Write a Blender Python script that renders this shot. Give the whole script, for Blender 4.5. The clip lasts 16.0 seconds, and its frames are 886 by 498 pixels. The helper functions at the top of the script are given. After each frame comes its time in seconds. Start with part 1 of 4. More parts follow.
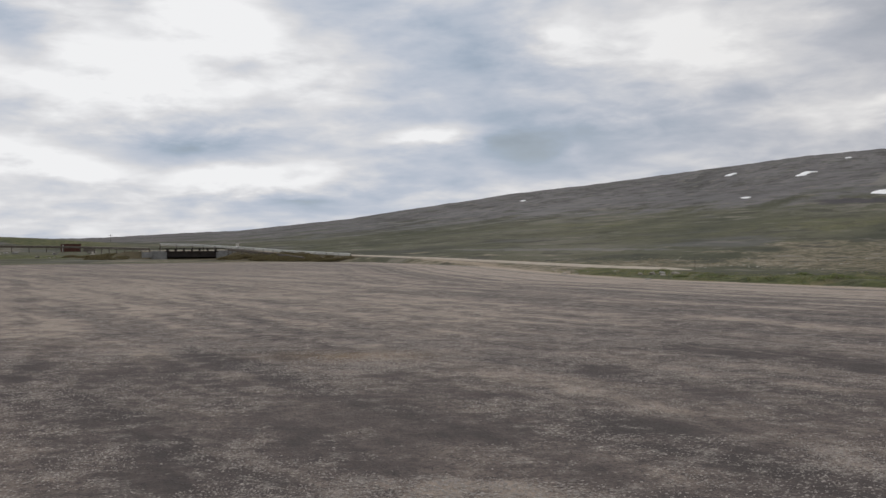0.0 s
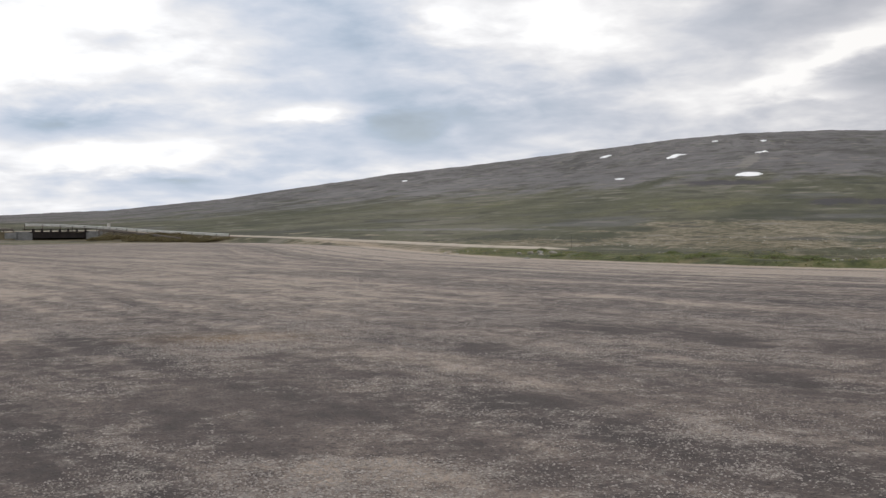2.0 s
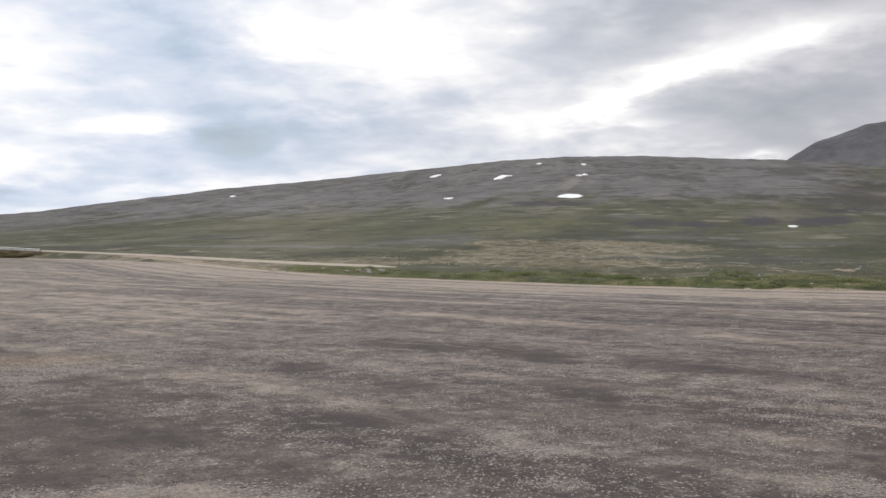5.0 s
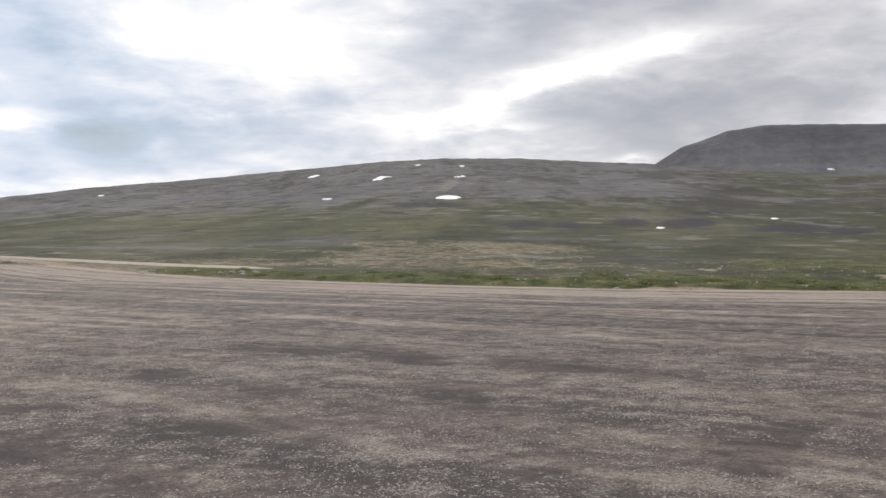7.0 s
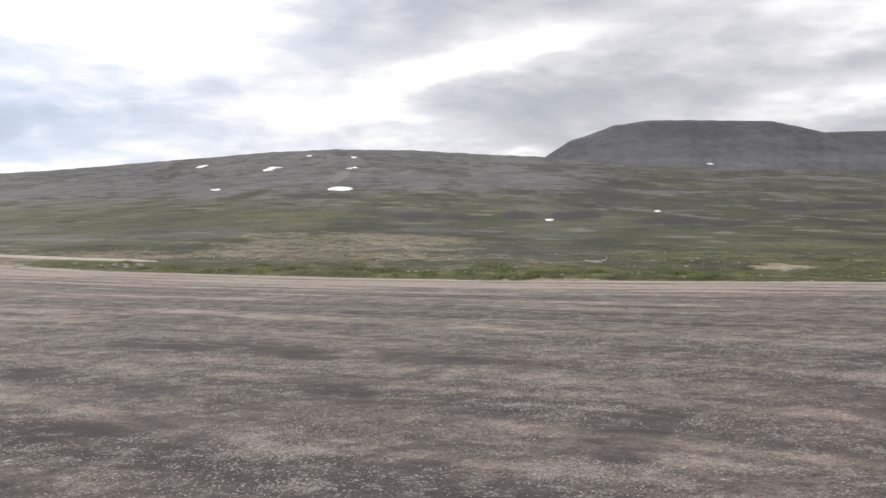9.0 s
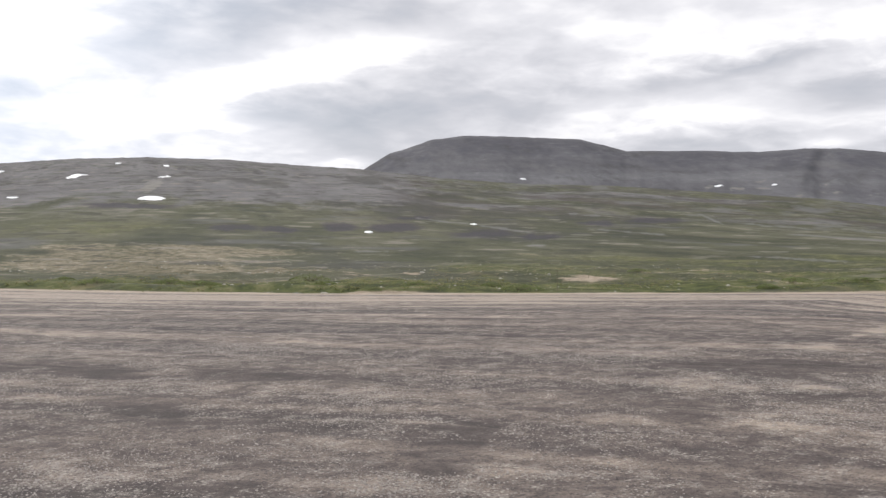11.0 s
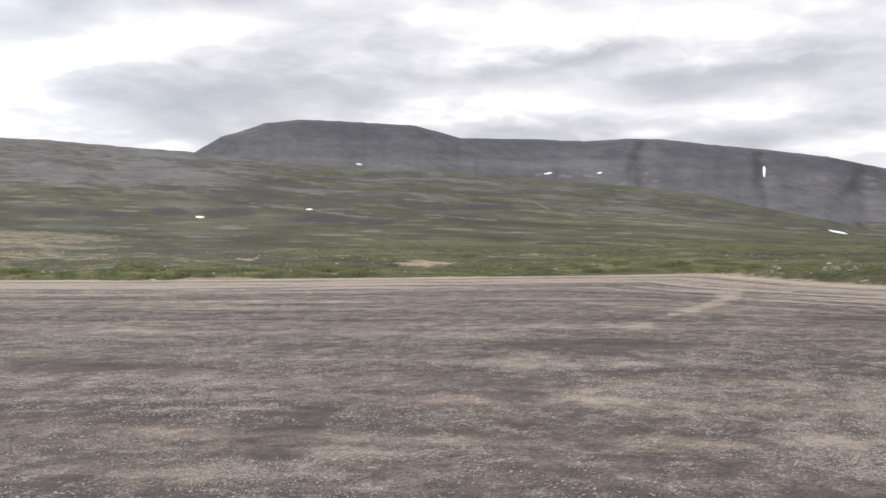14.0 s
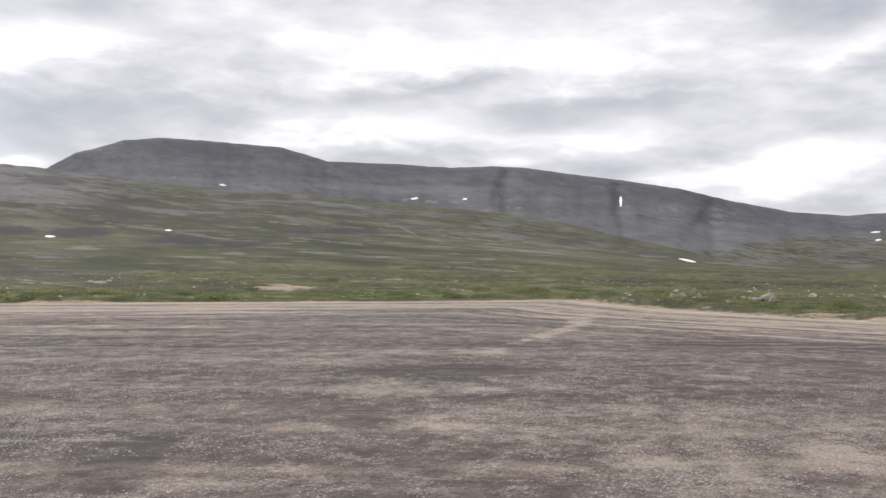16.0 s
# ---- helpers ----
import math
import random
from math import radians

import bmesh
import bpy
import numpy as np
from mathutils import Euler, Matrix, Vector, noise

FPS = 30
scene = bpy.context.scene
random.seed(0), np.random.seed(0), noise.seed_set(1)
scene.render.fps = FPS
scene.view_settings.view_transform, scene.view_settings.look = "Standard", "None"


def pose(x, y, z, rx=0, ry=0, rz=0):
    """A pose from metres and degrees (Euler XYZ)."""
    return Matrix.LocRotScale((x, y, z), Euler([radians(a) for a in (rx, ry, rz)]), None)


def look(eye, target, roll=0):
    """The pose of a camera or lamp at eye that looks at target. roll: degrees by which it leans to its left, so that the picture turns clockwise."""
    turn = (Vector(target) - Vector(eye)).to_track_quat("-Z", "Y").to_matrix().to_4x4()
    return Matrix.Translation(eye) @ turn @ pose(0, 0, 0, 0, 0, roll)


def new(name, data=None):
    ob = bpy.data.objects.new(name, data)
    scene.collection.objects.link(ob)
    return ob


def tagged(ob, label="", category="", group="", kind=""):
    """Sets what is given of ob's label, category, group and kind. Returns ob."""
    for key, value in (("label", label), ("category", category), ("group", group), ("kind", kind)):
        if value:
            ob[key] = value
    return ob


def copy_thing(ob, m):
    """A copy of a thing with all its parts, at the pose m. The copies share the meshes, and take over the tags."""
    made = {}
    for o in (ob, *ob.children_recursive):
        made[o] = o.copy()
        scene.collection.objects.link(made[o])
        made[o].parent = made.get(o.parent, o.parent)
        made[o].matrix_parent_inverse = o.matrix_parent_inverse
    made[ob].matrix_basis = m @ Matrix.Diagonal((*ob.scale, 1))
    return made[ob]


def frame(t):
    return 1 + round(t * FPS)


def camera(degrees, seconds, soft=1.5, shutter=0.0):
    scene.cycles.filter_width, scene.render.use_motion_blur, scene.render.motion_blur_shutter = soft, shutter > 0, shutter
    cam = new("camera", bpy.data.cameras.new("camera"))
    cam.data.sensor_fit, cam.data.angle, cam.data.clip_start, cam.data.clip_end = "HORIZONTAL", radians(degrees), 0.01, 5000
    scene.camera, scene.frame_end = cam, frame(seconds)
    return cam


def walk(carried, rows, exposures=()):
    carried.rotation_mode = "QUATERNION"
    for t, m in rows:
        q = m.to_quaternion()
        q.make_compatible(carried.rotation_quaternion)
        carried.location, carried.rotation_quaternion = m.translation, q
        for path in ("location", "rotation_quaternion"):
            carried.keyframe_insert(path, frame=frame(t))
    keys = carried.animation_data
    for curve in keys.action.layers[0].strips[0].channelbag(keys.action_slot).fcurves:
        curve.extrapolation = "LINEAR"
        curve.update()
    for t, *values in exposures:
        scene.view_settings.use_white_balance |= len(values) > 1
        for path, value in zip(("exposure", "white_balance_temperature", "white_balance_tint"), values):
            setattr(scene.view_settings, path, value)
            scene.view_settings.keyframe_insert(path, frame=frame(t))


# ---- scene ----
cam = camera(51.17, 16.0, soft=1.5)
EYE = 1.6
ROWS = [
    (0.0, 0.000, 0.043, 0.521, -0.000, 0.000, -0.000),
    (0.5, -2.261, -0.351, -0.023, 0.018, -0.018, -0.002),
    (1.0, -3.764, -0.174, -0.157, 0.018, -0.022, 0.001),
    (1.5, -5.638, -0.444, 0.228, 0.015, -0.006, -0.003),
    (2.0, -7.312, -1.260, 0.596, 0.013, -0.038, -0.002),
    (2.5, -9.372, -0.277, 0.712, 0.015, -0.045, 0.007),
    (3.0, -11.531, -0.377, 0.605, 0.008, -0.072, 0.005),
    (3.5, -13.923, -0.518, 0.444, -0.026, -0.091, 0.003),
    (6.0, -20.865, 0.047, 0.230, 0.290, -0.031, 0.020),
    (6.5, -23.318, -0.013, 0.365, 0.302, 0.002, 0.017),
    (7.0, -25.234, -0.184, 0.117, 0.326, 0.012, 0.018),
    (7.5, -27.977, 0.026, 0.102, 0.342, -0.036, 0.020),
    (8.0, -29.993, -0.139, 0.123, 0.355, -0.052, 0.026),
    (10.5, -38.512, -0.908, -0.064, 0.405, -0.102, 0.077),
    (11.0, -43.042, 0.012, -0.026, 0.372, -0.089, 0.079),
    (11.5, -44.266, 0.045, -0.402, 0.350, -0.109, 0.082),
    (12.0, -45.778, -0.516, -0.452, 0.346, -0.115, 0.085),
    (12.5, -47.840, -0.556, -0.506, 0.348, -0.134, 0.086),
    (13.0, -49.531, -0.356, -0.122, 0.334, -0.152, 0.087),
    (13.5, -51.746, -0.673, 0.012, 0.328, -0.147, 0.080),
    (14.0, -53.153, -0.889, 0.008, 0.327, -0.132, 0.069),
    (14.5, -53.879, 0.242, -0.221, 0.289, -0.146, 0.075),
    (15.0, -56.650, -0.860, -0.081, 0.267, -0.206, 0.077),
    (15.5, -57.901, 0.729, -1.552, 0.335, -0.274, 0.099),
    (16.0, -61.440, 0.661, -0.707, 0.367, -0.308, 0.101),
]
EXPOSURES = [(0.0, -.41), (1.0, -.18), (2.0, -.10), (3.0, .03), (7.0, .14), (11.0, .45), (16.0, .48)]
walk(cam, [(t, pose(x, y, EYE + z, 90 + pitch, roll, yaw)) for t, yaw, pitch, roll, x, y, z in ROWS], EXPOSURES)

# ---- sky and sun ----
SUN_AZ, SUN_EL = 16.0, 42.0  # degrees clockwise from +y, degrees up

# cloud masses: azimuth, elevation, half width, half height, slant (degrees), brightening
CLOUDS_WEST = [
    (-18.9, 10.4, 6.6, 2.5, 0, .4), (-12.1, 13.0, 6.7, 2.3, -20, .3), (-22.6, 5.3, 5.7, .9, -8, .4), (-12.2, 4.6, 5.7, 1.1, 5, .45),
    (7.6, 13.0, 3.8, 1.7, 0, .25), (-.8, 7.2, 3.1, .6, 0, .35), (.5, 7.4, 3.0, 1.3, 0, .2), (8.3, 6.1, 2.4, .9, 0, .25), (15.0, 12.4, 9.0, 5.0, 0, .36),
]
CLOUDS_EAST = [
    (29.2, 7.5, 2.6, .6, 0, .3), (26.2, 8.4, 5.7, 1.3, 20, .4), (29.3, 9.3, 5.6, 1.2, 25, .42), (34.0, 10.9, 5.0, 1.1, 22, .40), (39.4, 12.0, 5.3, 1.3, 15, .45),
    (36.5, 5.2, 2.4, .5, 0, .4), (31.0, 6.4, 4.5, 1.3, 0, .22), (57.3, 12.4, 11.2, 2.6, 0, .45), (57.3, 7.9, 7.6, 1.3, 0, .5), (71.0, 7.4, 6.0, 1.0, 0, .3),
    (65.2, 6.2, 1.8, .5, 0, .3), (82.0, 5.8, 8.6, 1.8, 8, .45), (84.4, 11.7, 4.4, 1.2, 20, .35), (70.0, 12.8, 8.0, 2.4, 0, .3),
]
GREY_CLOUDS = [
    (-24.3, 12.5, 3.8, 2.3, -20, -.35), (-15.4, 6.2, 6.2, 1.3, 0, -.35), (-8.5, 2.9, 5.1, .9, 0, -.35), (2.4, 11.1, 6.6, 4.0, -30, -.30),
    (4.1, 6.5, 6.3, 1.7, 0, -.3), (31.0, 12.6, 5.3, 1.2, 22, -.18), (25.5, 12.8, 4.0, 1.6, 20, -.16), (9.5, 6.6, 7.5, 1.7, 8, -.28), (37.6, 7.3, 4.4, 1.8, 0, -.14), (29.3, 13.8, 9.1, 1.6, 10, -.2), (46.5, 9.4, 4.9, 1.5, 0, -.14),
    (61.5, 10.6, 10.1, .9, 9, -.34), (72.3, 9.6, 12.1, 1.1, 5, -.28), (84.4, 14.2, 4.4, 1.2, 0, -.3), (40.0, 8.3, 6.7, 1.2, 0, -.1),
]


class Nodes:
    """Short hand for building node trees."""

    def __init__(self, tree):
        self.tree = tree
        tree.nodes.clear()

    def add(self, kind, props=None, **inputs):
        node = self.tree.nodes.new(kind)
        for key, value in (props or {}).items():
            setattr(node, key, value)
        for key, value in inputs.items():
            self.put(node, int(key[1:]) if key[0] == "i" and key[1:].isdigit() else key.replace("_", " "), value)
        return node

    def put(self, node, key, value):
        socket = node.inputs[key]
        if isinstance(value, bpy.types.NodeSocket):
            self.tree.links.new(value, socket)
        else:
            socket.default_value = value

    def math(self, op, a, b=0.0, c=0.0, clamp=False):
        return self.add("ShaderNodeMath", {"operation": op, "use_clamp": clamp}, i0=a, i1=b, i2=c).outputs[0]

    def noise(self, vector, scale, detail=4.0, rough=0.55, warp=0.0):
        return self.add("ShaderNodeTexNoise", None, Vector=vector, Scale=scale, Detail=detail, Roughness=rough, Distortion=warp).outputs[0]

    def ramp(self, fac, *stops):
        node = self.add("ShaderNodeValToRGB", None, Fac=fac)
        elements = node.color_ramp.elements
        while len(elements) < len(stops):
            elements.new(0.5)
        for element, (at, colour) in zip(elements, stops):
            element.position = at
            element.color = (*colour, 1) if isinstance(colour, tuple) else (colour, colour, colour, 1)
        return node.outputs[0]

    def mix(self, fac, a, b):
        node = self.add("ShaderNodeMix", {"data_type": "RGBA"})
        self.put(node, 0, fac)
        self.put(node, 6, a if isinstance(a, bpy.types.NodeSocket) else (*a, 1))
        self.put(node, 7, b if isinstance(b, bpy.types.NodeSocket) else (*b, 1))
        return node.outputs[2]

    def smooth(self, value, low, high, to_low=0.0, to_high=1.0):
        node = self.add("ShaderNodeMapRange", {"interpolation_type": "SMOOTHSTEP"})
        for i, v in enumerate((value, low, high, to_low, to_high)):
            self.put(node, i, v)
        return node.outputs[0]

    def mapped(self, vector, scale=(1, 1, 1), turn=0.0, place=(0, 0, 0), kind="POINT"):
        return self.add("ShaderNodeMapping", {"vector_type": kind}, Vector=vector, Location=place, Rotation=(0, 0, radians(turn)), Scale=scale).outputs[0]

    def blob(self, vector, x, y, sx, sy, turn):
        at = self.mapped(vector, (sx * 1.7, sy * 1.7, 1), turn, (x, y, 0), "TEXTURE")
        return self.add("ShaderNodeTexGradient", {"gradient_type": "QUADRATIC_SPHERE"}, Vector=at).outputs["Fac"]


def build_world():
    world = bpy.data.worlds.new("overcast_sky")
    scene.world = world
    world.use_nodes = True
    n = Nodes(world.node_tree)
    way = n.add("ShaderNodeTexCoord").outputs["Generated"]
    xyz = n.add("ShaderNodeSeparateXYZ", None, Vector=way)
    x, y, z = xyz.outputs
    deck = n.math("ADD", n.math("MAXIMUM", z, 0.0), 0.16)
    flat = n.add("ShaderNodeCombineXYZ", None, X=n.math("DIVIDE", x, deck), Y=n.math("DIVIDE", y, deck)).outputs[0]
    big = n.noise(flat, 1.3, 4.0, 0.5, 0.2)
    fine = n.noise(flat, 3.4, 5.0, 0.52, 0.3)
    puff = n.noise(n.mapped(way, (1, 1, 2.8)), 9.0, 4.0, 0.5, 0.3)
    wisp = n.noise(n.mapped(way, (1, 1, 3.2)), 17.0, 5.0, 0.55, 0.3)
    az = n.math("MULTIPLY", n.math("ARCTAN2", x, y), 180 / math.pi)
    el = n.math("MULTIPLY", n.math("ARCSINE", z), 180 / math.pi)
    az = n.math("ADD", az, n.math("MULTIPLY_ADD", puff, 4.4, -2.2))
    el = n.math("ADD", el, n.math("MULTIPLY_ADD", wisp, 1.7, -.85))
    dome = n.add("ShaderNodeCombineXYZ", None, X=az, Y=el).outputs[0]
    light = n.math("MULTIPLY_ADD", n.math("SUBTRACT", big, 0.5), 0.6, 0.55)
    light = n.math("MULTIPLY_ADD", n.math("SUBTRACT", fine, 0.5), 0.5, light)
    light = n.math("MULTIPLY_ADD", n.math("SUBTRACT", puff, 0.5), 0.62, light)
    light = n.math("MULTIPLY_ADD", n.math("SUBTRACT", wisp, 0.5), 0.48, light)
    light = n.math("ADD", light, n.smooth(az, -10.0, 55.0, 0.14, -0.16))
    light = n.math("ADD", light, n.smooth(az, -2.0, -20.0, 0.0, 0.10))
    for a, e, w, h, slant, gain in CLOUDS_WEST + CLOUDS_EAST + GREY_CLOUDS:
        light = n.math("MULTIPLY_ADD", n.blob(dome, a, e, w, h, slant), gain * 1.3, light)
    cloud = n.ramp(light, (0.0, (.37, .385, .43)), (0.28, (.465, .47, .508)), (0.55, (.615, .614, .648)), (0.80, (.835, .825, .835)), (1.0, (1.03, 1.01, .99)))
    veil = n.ramp(light, (0.02, (.38, .455, .56)), (0.32, (.49, .585, .72)), (0.58, (.68, .735, .84)), (0.80, (.91, .915, .945)), (1.0, (1.16, 1.165, 1.18)))
    cloud = n.mix(n.smooth(az, 42.0, -4.0), cloud, veil)
    sky = n.add("ShaderNodeTexSky", {"sky_type": "NISHITA", "sun_disc": False, "sun_elevation": radians(SUN_EL), "sun_rotation": radians(SUN_AZ)})
    blue = n.add("ShaderNodeVectorMath", {"operation": "SCALE"}, i0=sky.outputs[0], Scale=0.06).outputs[0]
    gap = n.math("MULTIPLY", n.smooth(light, 0.5, 0.1, 0.0, 0.3), n.smooth(az, 50.0, 5.0, .12, 1.0))
    n_mix = n.mix(gap, cloud, blue)
    back = n.add("ShaderNodeBackground", None, Color=n_mix, Strength=1.0)
    n.tree.links.new(back.outputs[0], n.add("ShaderNodeOutputWorld").inputs[0])


build_world()
sun_data = bpy.data.lights.new("sun", "SUN")
sun_data.energy, sun_data.angle, sun_data.color = 1.5, radians(25), (1.0, 0.96, 0.9)
sun = new("sun", sun_data)
sun_way = Vector((math.sin(radians(SUN_AZ)) * math.cos(radians(SUN_EL)), math.cos(radians(SUN_AZ)) * math.cos(radians(SUN_EL)), math.sin(radians(SUN_EL))))
sun.matrix_world = look(sun_way * 100, (0, 0, 0))


# ---- materials ----
def material(name):
    mat = bpy.data.materials.new(name)
    mat.use_nodes = True
    return mat, Nodes(mat.node_tree)


def finish(n, colour, rough=0.85, bump=None, strength=0.4, distance=0.02, metal=0.0, spec=0.3):
    shader = n.add("ShaderNodeBsdfPrincipled", None, Roughness=rough, Metallic=metal)
    n.put(shader, "Base Color", colour if isinstance(colour, bpy.types.NodeSocket) else (*colour, 1))
    n.put(shader, "Specular IOR Level", spec)
    if bump is not None:
        node = n.add("ShaderNodeBump", None, Height=bump, Strength=strength, Distance=distance)
        n.put(shader, "Normal", node.outputs[0])
    n.tree.links.new(shader.outputs[0], n.add("ShaderNodeOutputMaterial").inputs[0])


def position(n):
    return n.add("ShaderNodeNewGeometry").outputs["Position"]


def attribute(n, name):
    return n.add("ShaderNodeAttribute", {"attribute_name": name}).outputs["Fac"]


# worn patches and broad TONES of the lot: x, y, half length, half width, slant, strength (plus: pale dust and tone,
# minus: dark tar and tone)
# the first two TONES paint in the far lot's paleness at a grazing angle
TONES = [(-40, 90, 90, 74, 0, .62), (5, 45, 38, 34, 0, .22), (30, 16, 17, 12, -45, .12), (-9.5, 11, 3.8, 6.6, 20, .25), (-14, 38, 24, 15, -60, .34), (4, 7, 8, 5, -40, -.10)]
DUST_WEST = [
    (-0, 6.1, 0.41, 0.35, -3, 0.95), (0.4, 9.3, 0.26, 0.33, -3, 0.6), (-0.8, 8.1, 0.41, 0.16, 44, 0.5), (-1.6, 7.8, 0.21, 0.59, -3, 0.5),
    (1, 8.2, 0.25, 0.31, -3, 0.5), (1.4, 7.8, 0.29, 0.24, -3, 0.5), (-3.9, 15.6, 0.28, 0.47, -2, 0.45), (6.3, 20.6, 0.52, 0.69, -2, 0.9),
    (-2.7, 7, 0.21, 0.56, -3, 0.4), (2.9, 6.7, 0.47, 0.17, -52, 0.45), (2, 9.2, 0.94, 0.28, 9, 0.4), (-7.8, 21.3, 1.5, 5.75, -2, 0.35),
    (-1.6, 13.6, 0.74, 0.99, -2, 0.4), (1.6, 7.1, 0.4, 0.28, -3, 0.3),
]
DUST_MIDDLE = [
    (3.1, 6.8, 0.66, 0.16, -61, 0.5), (6, 6.2, 0.61, 0.19, -72, 0.4), (2.8, 5.6, 0.23, 0.23, -22, 0.5), (5.2, 8.9, 0.37, 0.23, -22, 0.35),
    (1.6, 6.5, 0.36, 0.36, -22, 0.35), (2.8, 12, 1.98, 0.29, -66, 0.25), (10.6, 6.1, 1.06, 0.86, -43, 0.6), (16.1, 7.2, 0.59, 0.81, -43, 0.7),
    (9, 4.2, 0.66, 0.95, -43, 0.3), (6, 7, 0.71, 0.18, -43, 0.45), (5.5, 5, 0.26, 0.06, -43, 0.55), (5.4, 4.8, 0.26, 0.05, -43, 0.55),
    (4.5, 5.1, 0.45, 0.36, -43, 0.45), (3.1, 7.3, 0.37, 0.19, -15, 0.4), (5.9, 9.9, 0.27, 0.37, -43, 0.4),
]
DUST_EAST = [
    (11.3, 5.1, 0.45, 0.42, -56, 0.4), (21.1, 7.9, 3.3, 0.26, 8, 1.3), (26.5, 9.2, 3, .35, 16, .9), (14.5, 2.7, 0.52, 0.36, -56, 0.55), (11.9, 4.7, 0.31, 0.28, -56, 0.4),
    (11.7, 2.3, 0.49, 0.37, -57, 0.3), (9.4, 4.3, 0.81, 0.93, -57, 0.3), (9.2, 0.4, 0.51, 0.84, -58, 0.6), (7.8, 1.3, 0.67, 0.55, -58, 0.5),
    (7.4, 2.3, 0.41, 0.4, -58, 0.25), (5.6, 4.5, 0.45, 0.21, -59, 0.5), (6.3, 6.7, 0.34, 0.14, -49, 0.45), (8.5, 4.6, 0.63, 0.24, -35, 0.3),
    (11.5, 3, 1, 0.1, -148, 0.25), (13.5, 0.8, 0.46, 0.34, -57, 0.3),
]
TAR_WEST = [
    (0.7, 10.1, 0.37, 0.33, 37, -0.6), (4.4, 14.1, 1.16, 0.56, -57, -0.65), (5.5, 12.1, 0.86, 0.48, -58, -0.75), (-3.8, 13, 0.77, 1.47, -3, -0.4),
    (-0.2, 12, 0.87, 0.77, -3, -0.35), (-1.3, 8.8, 1.6, 1.53, -3, -0.3), (-1.2, 7.9, 0.14, 0.6, -3, -0.4), (-0.4, 6.9, 0.51, 0.2, -3, -0.5),
    (-1.1, 6.4, 0.27, 0.08, -3, -0.55), (2.1, 12.1, 0.38, 0.7, -3, -0.35), (1.1, 6.6, 0.61, 0.34, -3, -0.3), (4.8, 9.5, 0.6, 1.01, -3, -0.3),
    (-2.1, 6.5, 0.47, 0.47, -3, -0.4), (0.3, 8.1, 0.59, 0.5, -3, -0.4), (2.3, 8.3, 0.52, 0.4, -3, -0.3),
]
TAR_EAST = [
    (5.7, 12.5, 0.88, 0.45, -68, -0.6), (6.9, 10.5, 1.06, 0.46, -58, -0.5), (6.2, 18.7, 0.86, 0.52, -43, -0.5), (2.6, 7.4, 0.33, 0.36, -22, -0.35),
    (6.4, 6.2, 0.44, 0.67, -22, -0.3), (5.3, 5.1, 0.36, 0.33, -22, -0.5), (5.6, 13.4, 1.32, 0.5, -60, -0.45), (7.1, 10.8, 1.22, 0.44, -65, -0.45),
    (5.7, 5.6, 0.48, 0.31, -43, -0.5), (12.8, 6.7, 1.82, 0.75, -51, -0.5), (8.5, 5, 0.39, 0.51, -43, -0.35), (9, 5.4, 0.44, 0.38, -57, -0.35), (20.2, 3.3, 3.21, 1.67, -54, -0.5), (16.8, 1.5, 1.18, 1.47, -55, -0.3),
]
# tyre tracks across the lot: x, y, half length, half width, slant, strength
TRACKS = [
    (-9.1, 26.7, 13, .35, -58, -.4), (-3.6, 40, 20, .6, -70, -.35), (-7.2, 29, 14, .35, -69, -.4), (-22, 48, 40, .5, -65, -.4), (-6.1, 14.1, 3.6, .3, 105, -.45),
    (4.7, 27.3, 9, .3, -55, -.35), (-4.8, 24, 12, .3, -63, .35), (0, 30, 14, .4, -66, .3), (-12, 33, 15, .5, -60, .3), (12, 22, 11, .25, -47, .4), (15, 17, 12, .22, -46, -.45), (9, 25, 11, .25, -49, -.4),
]


